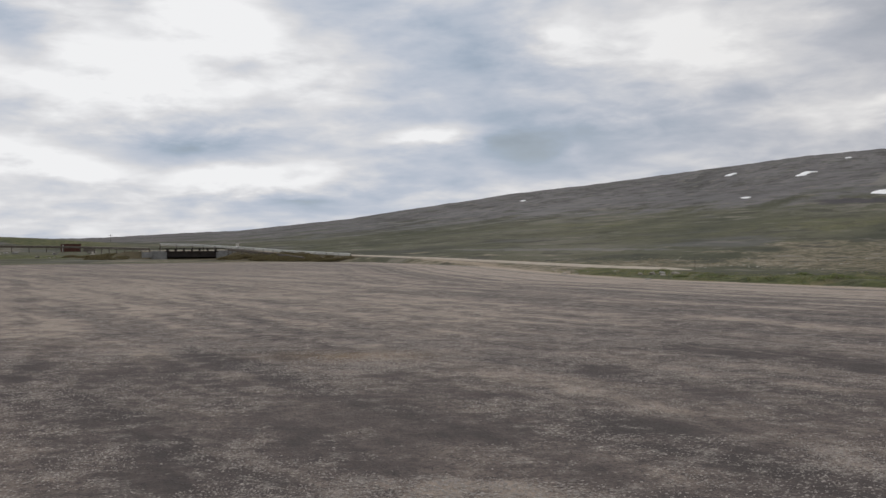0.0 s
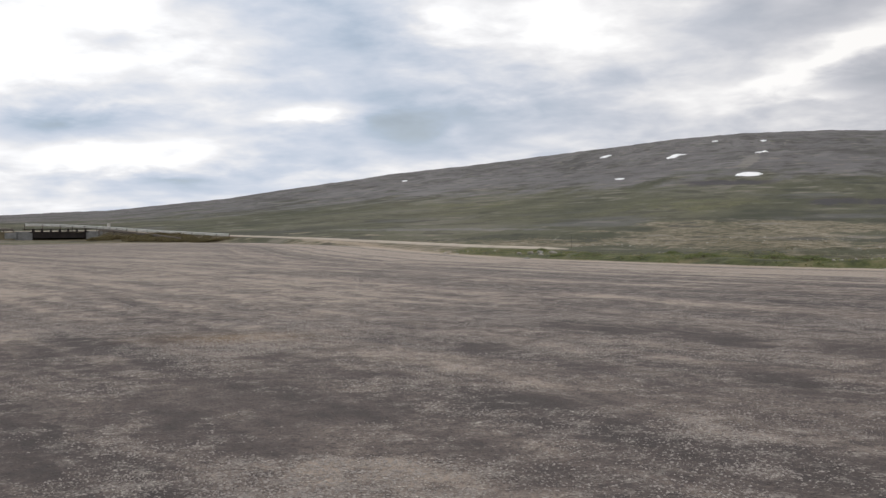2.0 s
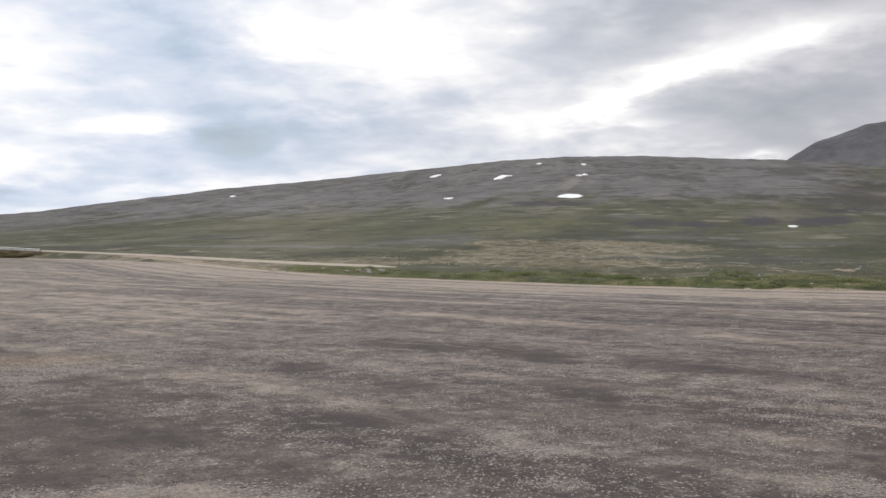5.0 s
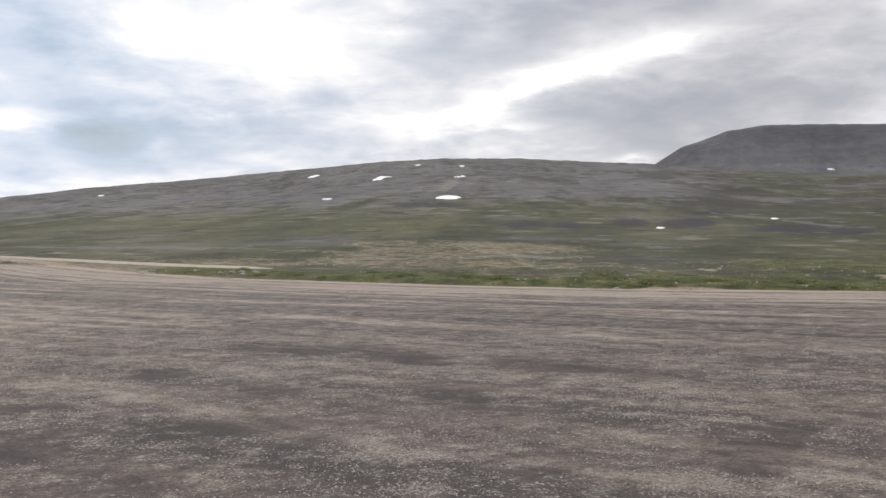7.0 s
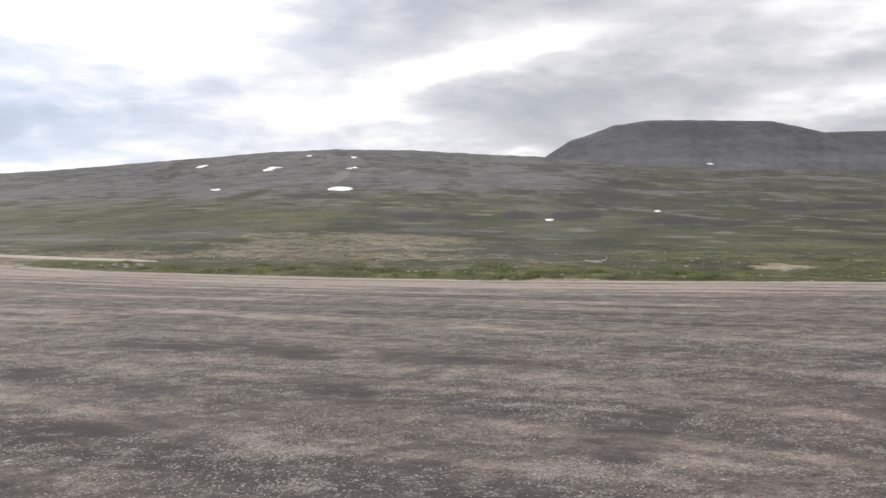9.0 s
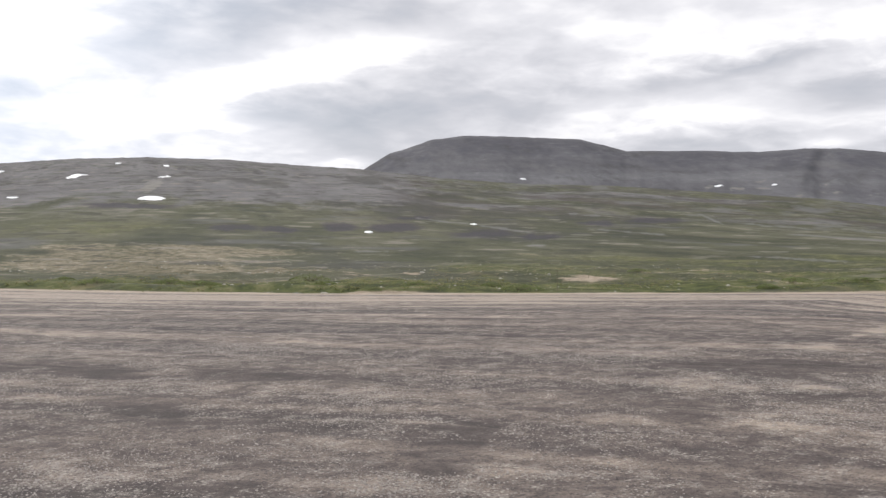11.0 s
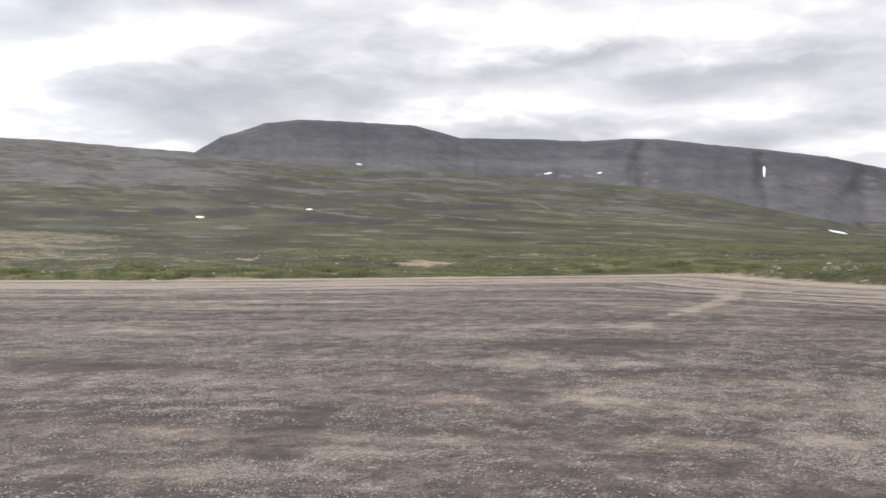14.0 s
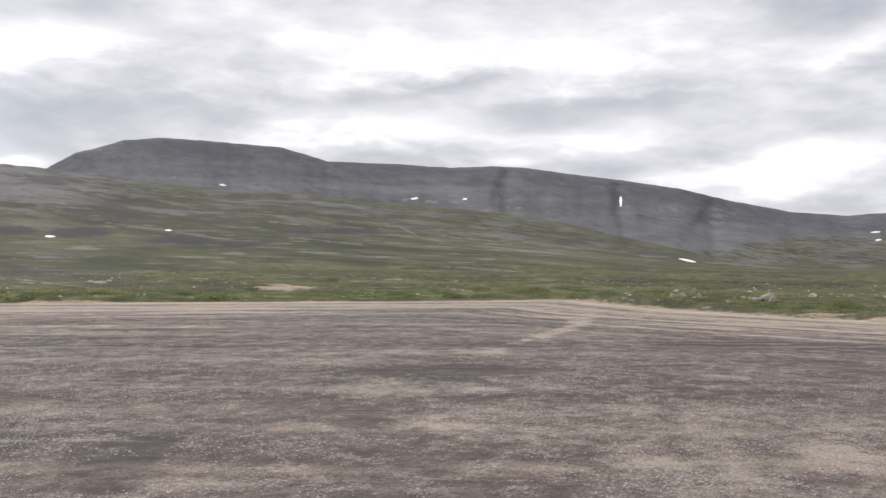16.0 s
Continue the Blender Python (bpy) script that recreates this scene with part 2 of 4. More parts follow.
def lot_material():
    mat, n = material("worn_gravel_asphalt")
    p = position(n)
    edge, wear_and_light = attribute(n, "edge"), attribute(n, "wear_and_light")
    wob = n.noise(p, 0.35, 4.0)
    shift = n.add("ShaderNodeCombineXYZ", None, X=n.math("MULTIPLY_ADD", wob, 1.6, -.8), Y=n.math("MULTIPLY_ADD", n.noise(p, 0.9, 4.0), 1.2, -.6)).outputs[0]
    q = n.add("ShaderNodeVectorMath", {"operation": "ADD"}, i0=p, i1=shift).outputs[0]
    wide = n.noise(p, 0.16, 6.0, 0.62)
    mottled = n.noise(n.mapped(q, (.95, .8, 1), -49, kind="TEXTURE"), 1.0, 9.0, 0.75)
    track = n.noise(n.mapped(q, (15.0, 1.0, 1), -58, kind="TEXTURE"), 1.0, 5.0, 0.62)
    sweep = n.noise(n.mapped(q, (30.0, 2.6, 1), -56, (40, 9, 0), kind="TEXTURE"), 1.0, 4.0, 0.6)
    band = n.noise(n.add("ShaderNodeCombineXYZ", None, X=n.math("MULTIPLY_ADD", wob, 0.35, edge), Y=n.math("MULTIPLY", wide, 0.9)).outputs[0], 1.9, 5.0, 0.7)
    stripe = n.noise(n.add("ShaderNodeCombineXYZ", None, X=n.math("MULTIPLY_ADD", wob, 0.5, edge), Y=n.math("MULTIPLY", wide, 1.2)).outputs[0], 0.95, 3.0, 0.6)
    clump = n.noise(n.mapped(p, place=(19, 5, 0)), 1.7, 8.0, 0.72)
    pale = n.math("MULTIPLY_ADD", n.math("SUBTRACT", wide, 0.5), 0.5, 0.375)
    pale = n.math("MULTIPLY_ADD", n.math("SUBTRACT", mottled, 0.5), 1.0, pale)
    pale = n.math("MULTIPLY_ADD", n.math("SUBTRACT", track, 0.5), 1.5, pale)
    pale = n.math("MULTIPLY_ADD", n.math("SUBTRACT", sweep, 0.5), 1.1, pale)
    pale = n.math("MULTIPLY_ADD", n.math("SUBTRACT", clump, 0.5), 0.8, pale)
    pale = n.math("MULTIPLY_ADD", n.math("SUBTRACT", band, 0.5), n.smooth(edge, 20.0, 3.0, .3, 2.2), pale)
    pale = n.math("MULTIPLY_ADD", n.math("SUBTRACT", stripe, 0.5), n.smooth(edge, 18.0, 4.0, 0.0, 2.6), pale)
    pale = n.math("MULTIPLY_ADD", wear_and_light, n.smooth(clump, .36, .60, .20, .56), pale)
    border = n.smooth(n.math("MULTIPLY_ADD", band, 5.0, n.math("SUBTRACT", edge, 2.5)), 10.0, 1.0)
    pale = n.math("MULTIPLY_ADD", border, 0.66, pale)
    colour = n.ramp(pale, (0.02, (.059, .048, .045)), (0.34, (.113, .090, .081)), (0.62, (.192, .154, .131)), (0.95, (.345, .280, .226)))
    clean = n.smooth(pale, .95, .5, .45, 1.0)
    lines = n.noise(n.mapped(q, (16.0, .42, 1), -55, kind="TEXTURE"), 1.0, 5.0, 0.62)
    swept = n.smooth(edge, 34.0, 12.0, .35, 1.0)
    colour = n.mix(n.math("MULTIPLY", n.smooth(lines, .56, .66, 0, .5), swept), colour, (.345, .288, .245))
    colour = n.mix(n.math("MULTIPLY", n.smooth(lines, .44, .35, 0, .6), swept), colour, (.060, .050, .051))
    fringe = n.smooth(edge, 15.0, 5.0)
    colour = n.mix(n.math("MULTIPLY", n.smooth(stripe, .47, .38, 0, .72), fringe), colour, (.074, .061, .060))
    colour = n.mix(n.math("MULTIPLY", n.smooth(stripe, .53, .62, 0, .6), fringe), colour, (.375, .312, .262))
    patch = n.noise(p, 3.8, 9.0, 0.85)
    gravel = n.smooth(n.math("ADD", n.math("MULTIPLY_ADD", wear_and_light, .30, clump), n.math("MULTIPLY", n.math("SUBTRACT", patch, .5), .8)), .40, .66, .08, 1.0)
    colour = n.mix(n.math("MULTIPLY", n.smooth(patch, .50, .60, 0, .55), gravel), colour, (.37, .338, .302))
    colour = n.mix(n.math("MULTIPLY", n.smooth(patch, .49, .41, 0, .7), clean), colour, (.054, .046, .045))
    rust = n.math("MULTIPLY", n.blob(q, -1.4, 14.1, 1.5, .8, 0), 0.5)
    colour = n.mix(rust, colour, (.27, .175, .085))
    grit = n.noise(p, 26.0, 5.0, 0.75)
    stones = n.add("ShaderNodeTexVoronoi", {"feature": "F1"}, Vector=p, Scale=26.0)
    speck = n.math("MULTIPLY", n.smooth(stones.outputs["Distance"], 0.46, 0.20), n.smooth(n.noise(p, 17.0, 2.0), 0.42, 0.55))
    colour = n.mix(n.math("MULTIPLY", speck, gravel), colour, (.51, .465, .41))
    dark = n.math("MULTIPLY", n.smooth(grit, 0.49, 0.38, 0, .9), clean)
    colour = n.mix(dark, colour, (.050, .042, .042))
    rim = n.smooth(n.math("MULTIPLY_ADD", wob, 1.6, edge), 2.4, 1.0, 0, .85)
    colour = n.mix(n.math("MULTIPLY", rim, n.smooth(mottled, .40, .52, .4, 1.0)), colour, (.44, .362, .275))
    height = n.math("ADD", n.math("MULTIPLY", grit, 0.5), n.math("ADD", speck, n.noise(p, 7.0, 4.0)))
    finish(n, colour, 0.92, height, 0.8, 0.02, spec=0.2)
    return mat


def tundra_material():
    """Heath and moss, grey fell rock, pale dry grass, by the shares kept on the sheet."""
    mat, n = material("tundra_ground")
    p = position(n)
    rock, dry, lush, scree = (attribute(n, k) for k in ("rock", "dry", "lush", "scree"))
    # stretched along the mean view direction, so blotches look taller from the camera
    along_view = n.mapped(p, (1, 3.2, 1), -30, kind="TEXTURE")
    far = n.noise(along_view, 0.0075, 8.0, 0.66)
    mid = n.noise(along_view, 0.038, 8.0, 0.66)
    near = n.noise(p, 0.9, 6.0, 0.66)
    grain = n.noise(p, 9.0, 4.0, 0.6)
    heath = n.ramp(n.math("MULTIPLY_ADD", n.math("SUBTRACT", mid, .5), 1.5, n.math("MULTIPLY_ADD", far, .7, .15)),
                   (0.22, (.054, .057, .038)), (0.45, (.098, .099, .064)), (0.62, (.132, .127, .086)), (0.85, (.205, .190, .148)))
    stone = n.ramp(n.math("MULTIPLY_ADD", n.math("SUBTRACT", mid, .5), 1.3, far),
                   (0.25, (.120, .111, .116)), (0.5, (.158, .148, .151)), (0.75, (.215, .204, .203)))
    straw = n.ramp(n.math("MULTIPLY_ADD", n.math("SUBTRACT", near, .5), 1.2, mid), (0.34, (.085, .080, .048)), (0.5, (.205, .178, .126)), (0.66, (.35, .305, .235)))
    moss = n.ramp(n.math("MULTIPLY_ADD", n.math("SUBTRACT", near, .5), 1.4, mid), (0.26, (.046, .056, .022)), (0.5, (.098, .110, .042)), (0.74, (.190, .175, .095)))
    blotch = n.noise(n.mapped(along_view, place=(57, 191, 0)), 0.10, 7.0, 0.7)
    heath = n.mix(n.smooth(blotch, .55, .70, 0, .6), heath, (.20, .185, .15))
    heath = n.mix(n.smooth(blotch, .46, .34, 0, .6), heath, (.050, .052, .036))
    jag = n.math("MULTIPLY_ADD", n.math("SUBTRACT", mid, .5), 1.6, n.math("MULTIPLY", n.math("SUBTRACT", blotch, .5), 1.3))
    jag = n.math("ADD", jag, n.math("MULTIPLY", n.math("SUBTRACT", near, .5), 0.5))
    colour = n.mix(n.smooth(n.math("ADD", rock, jag), 0.3, 0.7), heath, stone)
    strata = n.noise(n.mapped(p, (.0022, .0022, .022)), 1.0, 4.0, 0.55)
    # mountain rock, with the blue of distant haze put into its colour
    hazy_crag = n.ramp(n.math("MULTIPLY_ADD", n.math("SUBTRACT", mid, .5), .45, n.math("MULTIPLY_ADD", n.math("SUBTRACT", far, .5), .6, strata)), (0.3, (.108, .106, .117)), (0.52, (.143, .140, .152)), (0.72, (.190, .187, .198)))
    colour = n.mix(n.math("MULTIPLY", attribute(n, "mount"), n.smooth(n.math("ADD", rock, jag), 0.3, 0.8, 0, .85)), colour, hazy_crag)
    # dark scrub streaks, greyed to paint in shadows of the fell's ledges
    dark = n.math("MULTIPLY", n.smooth(n.noise(n.mapped(along_view, place=(311, 77, 0)), 0.022, 9.0, 0.70), 0.53, 0.66, 0, .75), n.smooth(attribute(n, "mount"), .5, 0.0))
    colour = n.mix(dark, colour, (.064, .064, .056))
    colour = n.mix(n.smooth(n.math("ADD", scree, jag), 0.4, 0.7, 0, .85), colour, (.25, .235, .215))
    colour = n.mix(n.smooth(n.math("ADD", dry, jag), 0.38, 0.7), colour, straw)
    colour = n.mix(n.smooth(n.math("ADD", lush, jag), 0.32, 0.68), colour, moss)
    bare = n.math("MULTIPLY", n.smooth(n.noise(along_view, 0.028, 9.0, 0.76), 0.57, 0.68), n.math("MULTIPLY", n.smooth(lush, 0.5, 0.0, 0.1, 0.75), n.smooth(attribute(n, "mount"), .5, 0.0, .15, 1.0)))
    colour = n.mix(bare, colour, (.215, .195, .170))
    colour = n.mix(n.math("MULTIPLY", n.smooth(grain, 0.6, 0.3), 0.35), colour, (.03, .032, .02))
    streak = n.noise(n.mapped(p, place=(13, 47, 0)), 0.085, 4.0, 0.62)
    open_fell = n.math("MULTIPLY", n.smooth(attribute(n, "mount"), .5, 0.0, .1, 1.0), n.smooth(lush, .5, 0.0, .5, 1.0))
    colour = n.mix(n.math("MULTIPLY", n.smooth(streak, .57, .66, 0, .7), open_fell), colour, (.245, .222, .188))
    colour = n.mix(n.math("MULTIPLY", n.smooth(streak, .45, .37, 0, .7), open_fell), colour, (.050, .051, .040))
    ledge = n.noise(n.mapped(p, place=(501, 7, 0)), 0.026, 4.0, 0.6)
    colour = n.mix(n.math("MULTIPLY", n.smooth(ledge, .57, .68, 0, .6), open_fell), colour, (.128, .124, .126))
    colour = n.mix(n.math("MULTIPLY", n.smooth(ledge, .42, .34, 0, .5), open_fell), colour, (.066, .072, .040))
    moor = n.noise(n.mapped(along_view, place=(91, 333, 0)), 0.016, 6.0, 0.62)
    colour = n.mix(n.math("MULTIPLY", n.smooth(moor, .52, .62, 0, .6), n.math("MULTIPLY", attribute(n, "east"), n.smooth(lush, .6, .2, .3, 1.0))), colour, (.072, .060, .058))
    cliff = attribute(n, "cliff")
    fleck = n.noise(n.mapped(p, (.022, .022, .07)), 1.0, 7.0, 0.75)
    talus = n.math("MULTIPLY", n.math("MULTIPLY", n.smooth(fleck, .58, .68, 0, .45), attribute(n, "mount")), n.math("SUBTRACT", 1.0, n.math("MULTIPLY", cliff, .7)))
    colour = n.mix(talus, colour, (.27, .262, .258))
    colour = n.mix(n.math("MULTIPLY", cliff, n.smooth(fleck, .62, .40, .30, .80)), colour, (.086, .084, .097))
    # shade of the mountain gullies, mixed into the rock colour
    gully_shade = attribute(n, "gully_shade")
    colour = n.mix(n.math("MULTIPLY", gully_shade, 0.45), colour, (.040, .040, .044))
    drift = attribute(n, "drift")
    colour = n.mix(n.smooth(n.math("MULTIPLY_ADD", jag, .25, drift), .04, .34, 0, .60), colour, (.166, .160, .160))
    colour = n.mix(n.smooth(n.math("MULTIPLY_ADD", jag, .25, drift), -.04, -.34, 0, .62), colour, (.060, .058, .050))
    hollow, pale_streak, sand = attribute(n, "hollow"), attribute(n, "pale_streak"), attribute(n, "sand")
    colour = n.mix(n.smooth(n.math("MULTIPLY_ADD", jag, .8, hollow), .08, .72, 0, .85), colour, (.056, .050, .060))
    colour = n.mix(n.smooth(n.math("MULTIPLY_ADD", jag, 1.0, pale_streak), .25, 1.0, 0, .55), colour, (.205, .198, .195))
    tuft = n.noise(n.mapped(p, place=(5, 88, 0)), 0.55, 6.0, 0.68)
    verge = n.smooth(lush, .15, .7)
    colour = n.mix(n.math("MULTIPLY", n.smooth(tuft, .50, .40, 0, .75), verge), colour, (.036, .042, .020))
    colour = n.mix(n.math("MULTIPLY", n.smooth(tuft, .54, .64, 0, .65), verge), colour, (.215, .185, .105))
    colour = n.mix(n.smooth(n.math("MULTIPLY_ADD", jag, .8, attribute(n, "heath")), .2, .7, 0, .9), colour, n.ramp(near, (.35, (.060, .048, .028)), (.65, (.135, .108, .066))))
    colour = n.add("ShaderNodeHueSaturation", None, Saturation=1.08, Value=.88, Color=colour).outputs[0]
    colour = n.mix(n.smooth(n.math("MULTIPLY_ADD", n.math("SUBTRACT", near, .5), 1.6, sand), .30, .62), colour, n.ramp(n.noise(p, 2.3, 6.0, .7), (.35, (.225, .180, .132)), (.65, (.385, .318, .245))))
    finish(n, colour, 0.95, n.math("ADD", near, n.math("MULTIPLY", mid, 3.0)), 0.5, 0.3, spec=0.1)
    return mat


def mottled(name, dark, light, scale=3.0, rough=0.85, bump=0.02, metal=0.0, spec=0.3):
    mat, n = material(name)
    p = n.add("ShaderNodeTexCoord").outputs["Object"]
    big, small = n.noise(p, scale, 6.0, 0.65), n.noise(p, scale * 9, 4.0, 0.6)
    fac = n.math("MULTIPLY_ADD", n.math("SUBTRACT", small, 0.5), 0.7, big)
    finish(n, n.ramp(fac, (0.28, dark), (0.72, light)), rough, fac, 0.6, bump, metal, spec)
    return mat


def leaf_material(name, dark, light, thin=False):
    mat, n = material(name)
    shade = n.add("ShaderNodeNewGeometry").outputs["Random Per Island"]
    colour = n.mix(n.noise(position(n), 0.5, 4.0), n.ramp(shade, (0, dark), (1, light)), light)
    if not thin:
        finish(n, colour, 0.8, spec=0.2)
        return mat
    front = n.add("ShaderNodeBsdfDiffuse", None, Color=colour)
    through_leaf = n.add("ShaderNodeBsdfTranslucent", None, Color=colour)
    both = n.add("ShaderNodeAddShader", None, i0=front.outputs[0], i1=through_leaf.outputs[0])
    n.tree.links.new(both.outputs[0], n.add("ShaderNodeOutputMaterial").inputs[0])
    return mat


LOT = lot_material()
TUNDRA = tundra_material()
GRAVEL = mottled("pale_road_gravel", (.27, .225, .175), (.46, .395, .32), 1.2)
SNOW = mottled("old_snow", (.78, .79, .80), (.90, .90, .90), 0.05, 0.7, 0.2)
STONE = mottled("lichen_stone", (.16, .15, .14), (.42, .40, .37), 2.2)
WHITE_STONE = mottled("white_quartz_stone", (.22, .200, .170), (.47, .435, .375), 2.5)
PEBBLE = leaf_material("loose_grit", (.08, .071, .067), (.38, .34, .31))
CONCRETE = mottled("weathered_concrete", (.19, .19, .185), (.34, .34, .33), 0.8)
DARK_STEEL = mottled("dark_brown_steel", (.022, .018, .017), (.05, .038, .034), 1.0, 0.7)
GALVANISED = mottled("weathered_galvanised_steel", (.30, .31, .31), (.48, .48, .47), 1.5, 0.55, 0.002, 0.4)
TIMBER = mottled("grey_weathered_timber", (.09, .075, .062), (.22, .19, .16), 2.0)
RUST_RED = mottled("faded_rust_red_paint", (.085, .034, .026), (.15, .062, .046), 0.9, 0.75)
PALE_PAINT = mottled("pale_worn_paint", (.45, .42, .38), (.66, .63, .58), 0.9, 0.6)
GRASS = leaf_material("tundra_grass", (.060, .070, .026), (.130, .130, .060), True)
DRY_GRASS = leaf_material("dry_straw_grass", (.085, .074, .046), (.16, .14, .095), True)
WILLOW = leaf_material("dwarf_willow_leaf", (.046, .060, .023), (.100, .115, .050), True)
TWIG = mottled("dry_twig_bark", (.10, .08, .06), (.24, .20, .16), 5.0)


# ---- shape helpers ----
def part(name, bm, mat, parent=None, label=""):
    """Links a bmesh as one mesh object, under its thing where one is given."""
    mesh = bpy.data.meshes.new(name)
    bm.to_mesh(mesh)
    bm.free()
    mesh.materials.append(mat)
    ob = new(name, mesh)
    ob.parent = parent
    return tagged(ob, label)


def box_bm(size, at=(0, 0, 0), bevel=0.0, turn=0.0):
    bm = bmesh.new()
    bmesh.ops.create_cube(bm, size=1.0)
    bmesh.ops.scale(bm, vec=size, verts=bm.verts)
    if bevel:
        bmesh.ops.bevel(bm, geom=bm.edges[:], offset=bevel, segments=2, affect="EDGES")
    bmesh.ops.transform(bm, matrix=pose(*at, 0, 0, turn), verts=bm.verts)
    return bm


def tube_bm(points, radii, sides=8):
    bm = bmesh.new()
    rings = []
    for i, (c, r) in enumerate(zip(points, radii)):
        c = Vector(c)
        along = (Vector(points[min(i + 1, len(points) - 1)]) - Vector(points[max(i - 1, 0)])).normalized()
        side = along.orthogonal().normalized()
        up = along.cross(side)
        rings.append([bm.verts.new(c + r * (math.cos(k * 2 * math.pi / sides) * side + math.sin(k * 2 * math.pi / sides) * up)) for k in range(sides)])
    for a, b in zip(rings, rings[1:]):
        for k in range(sides):
            bm.faces.new((a[k], a[(k + 1) % sides], b[(k + 1) % sides], b[k]))
    bm.faces.new(rings[0][::-1]), bm.faces.new(rings[-1])
    return bm


def grid_mesh(name, xyz, closed, mat, values=None, smooth=True):
    """A sheet from an array (rings, spokes, 3); closed joins the last spoke to the first."""
    rows, cols = xyz.shape[:2]
    mesh = bpy.data.meshes.new(name)
    spokes = np.arange(cols if closed else cols - 1)
    i = np.arange(rows - 1)[:, None] * cols
    a, b = i + spokes, i + (spokes + 1) % cols
    quads = np.stack([a, b, b + cols, a + cols], -1)[..., ::-1].reshape(-1, 4)
    mesh.vertices.add(rows * cols)
    mesh.vertices.foreach_set("co", xyz.reshape(-1).astype(np.float32))
    mesh.loops.add(quads.size)
    mesh.loops.foreach_set("vertex_index", quads.reshape(-1).astype(np.int32))
    mesh.polygons.add(len(quads))
    mesh.polygons.foreach_set("loop_start", np.arange(0, quads.size, 4, dtype=np.int32))
    mesh.polygons.foreach_set("use_smooth", np.full(len(quads), smooth))
    mesh.update(calc_edges=True)
    for key, value in (values or {}).items():
        mesh.attributes.new(key, "FLOAT", "POINT").data.foreach_set("value", value.reshape(-1).astype(np.float32))
    mesh.materials.append(mat)
    return new(name, mesh)


GRAIN = np.random.RandomState(7).rand(256, 256)


def value_noise(x, y):
    xi, yi = np.floor(x).astype(int), np.floor(y).astype(int)
    u, v = x - xi, y - yi
    u, v = u * u * (3 - 2 * u), v * v * (3 - 2 * v)
    g = lambda i, j: GRAIN[i % 256, j % 256]
    return (g(xi, yi) * (1 - u) + g(xi + 1, yi) * u) * (1 - v) + (g(xi, yi + 1) * (1 - u) + g(xi + 1, yi + 1) * u) * v


def fbm(x, y, octaves=5, rough=0.5):
    """Layered noise about 0, within about one half."""
    total, gain, norm = 0.0, 1.0, 0.0
    for k in range(octaves):
        total = total + gain * (value_noise(x * 2 ** k + 17.3 * k, y * 2 ** k + 9.1 * k) - 0.5)
        norm, gain = norm + gain, gain * rough
    return total / norm


def step(low, high, v):
    u = np.clip((v - low) / (high - low), 0, 1)
    return u * u * (3 - 2 * u)


# ---- the lie of the land ----
LOT_EDGE = [
    (-150, 150), (-120, 222), (-99, 205), (-60, 168), (-34, 143), (-15, 130), (-6.7, 126), (3.5, 92), (7.5, 63), (10.5, 48.3), (16.8, 35), (21.6, 28.3), (28.5, 22.8),
    (34.5, 17.8), (38.9, 14.2), (36.8, 12.2), (33.2, 8.0), (31.9, 4.1), (31.0, 0), (30, -12), (22, -34), (-20, -46), (-80, -40), (-140, 30),
]
ROAD = [(-57, 174, 1.9), (-38, 171, 1.9), (-14, 143, 0.95), (-.3, 113, .6), (9, 88, .28), (13.5, 72, .2), (17.2, 62.5, .16), (21.5, 57, .10)]
# skyline of the near fell and of the table mountain, fitted to the camera's view: azimuth, elevation in degrees
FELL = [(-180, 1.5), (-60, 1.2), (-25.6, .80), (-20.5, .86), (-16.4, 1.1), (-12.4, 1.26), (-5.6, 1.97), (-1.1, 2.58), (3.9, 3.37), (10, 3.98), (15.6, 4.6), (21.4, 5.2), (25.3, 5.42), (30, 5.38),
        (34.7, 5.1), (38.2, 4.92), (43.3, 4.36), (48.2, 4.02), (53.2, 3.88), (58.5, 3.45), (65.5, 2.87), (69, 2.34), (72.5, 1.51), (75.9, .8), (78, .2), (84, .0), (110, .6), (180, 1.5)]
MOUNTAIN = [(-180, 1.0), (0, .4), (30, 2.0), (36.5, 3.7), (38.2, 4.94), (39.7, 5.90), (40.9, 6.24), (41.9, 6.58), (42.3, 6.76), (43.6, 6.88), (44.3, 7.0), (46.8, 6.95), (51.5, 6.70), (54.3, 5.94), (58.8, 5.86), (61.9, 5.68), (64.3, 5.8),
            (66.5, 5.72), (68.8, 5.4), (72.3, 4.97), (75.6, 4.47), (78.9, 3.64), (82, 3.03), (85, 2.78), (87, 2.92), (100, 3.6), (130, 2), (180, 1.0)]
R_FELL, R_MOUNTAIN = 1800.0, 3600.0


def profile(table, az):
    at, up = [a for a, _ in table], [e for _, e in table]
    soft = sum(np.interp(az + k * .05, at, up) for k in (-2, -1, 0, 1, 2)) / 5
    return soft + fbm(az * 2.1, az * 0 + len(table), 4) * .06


def lot_distance(x, y):
    """Metres outside the lot's edge (minus: inside)."""
    best, inside = np.full(x.shape, 1e9), np.zeros(x.shape, bool)
    for (ax, ay), (bx, by) in zip(LOT_EDGE, LOT_EDGE[1:] + LOT_EDGE[:1]):
        ux, uy = bx - ax, by - ay
        t = np.clip(((x - ax) * ux + (y - ay) * uy) / (ux * ux + uy * uy), 0, 1)
        best = np.minimum(best, np.hypot(x - ax - t * ux, y - ay - t * uy))
        cross = (ay > y) != (by > y)
        inside ^= cross & (x < ax + (y - ay) * ux / (uy if uy else 1e-9))
    return np.where(inside, -best, best)


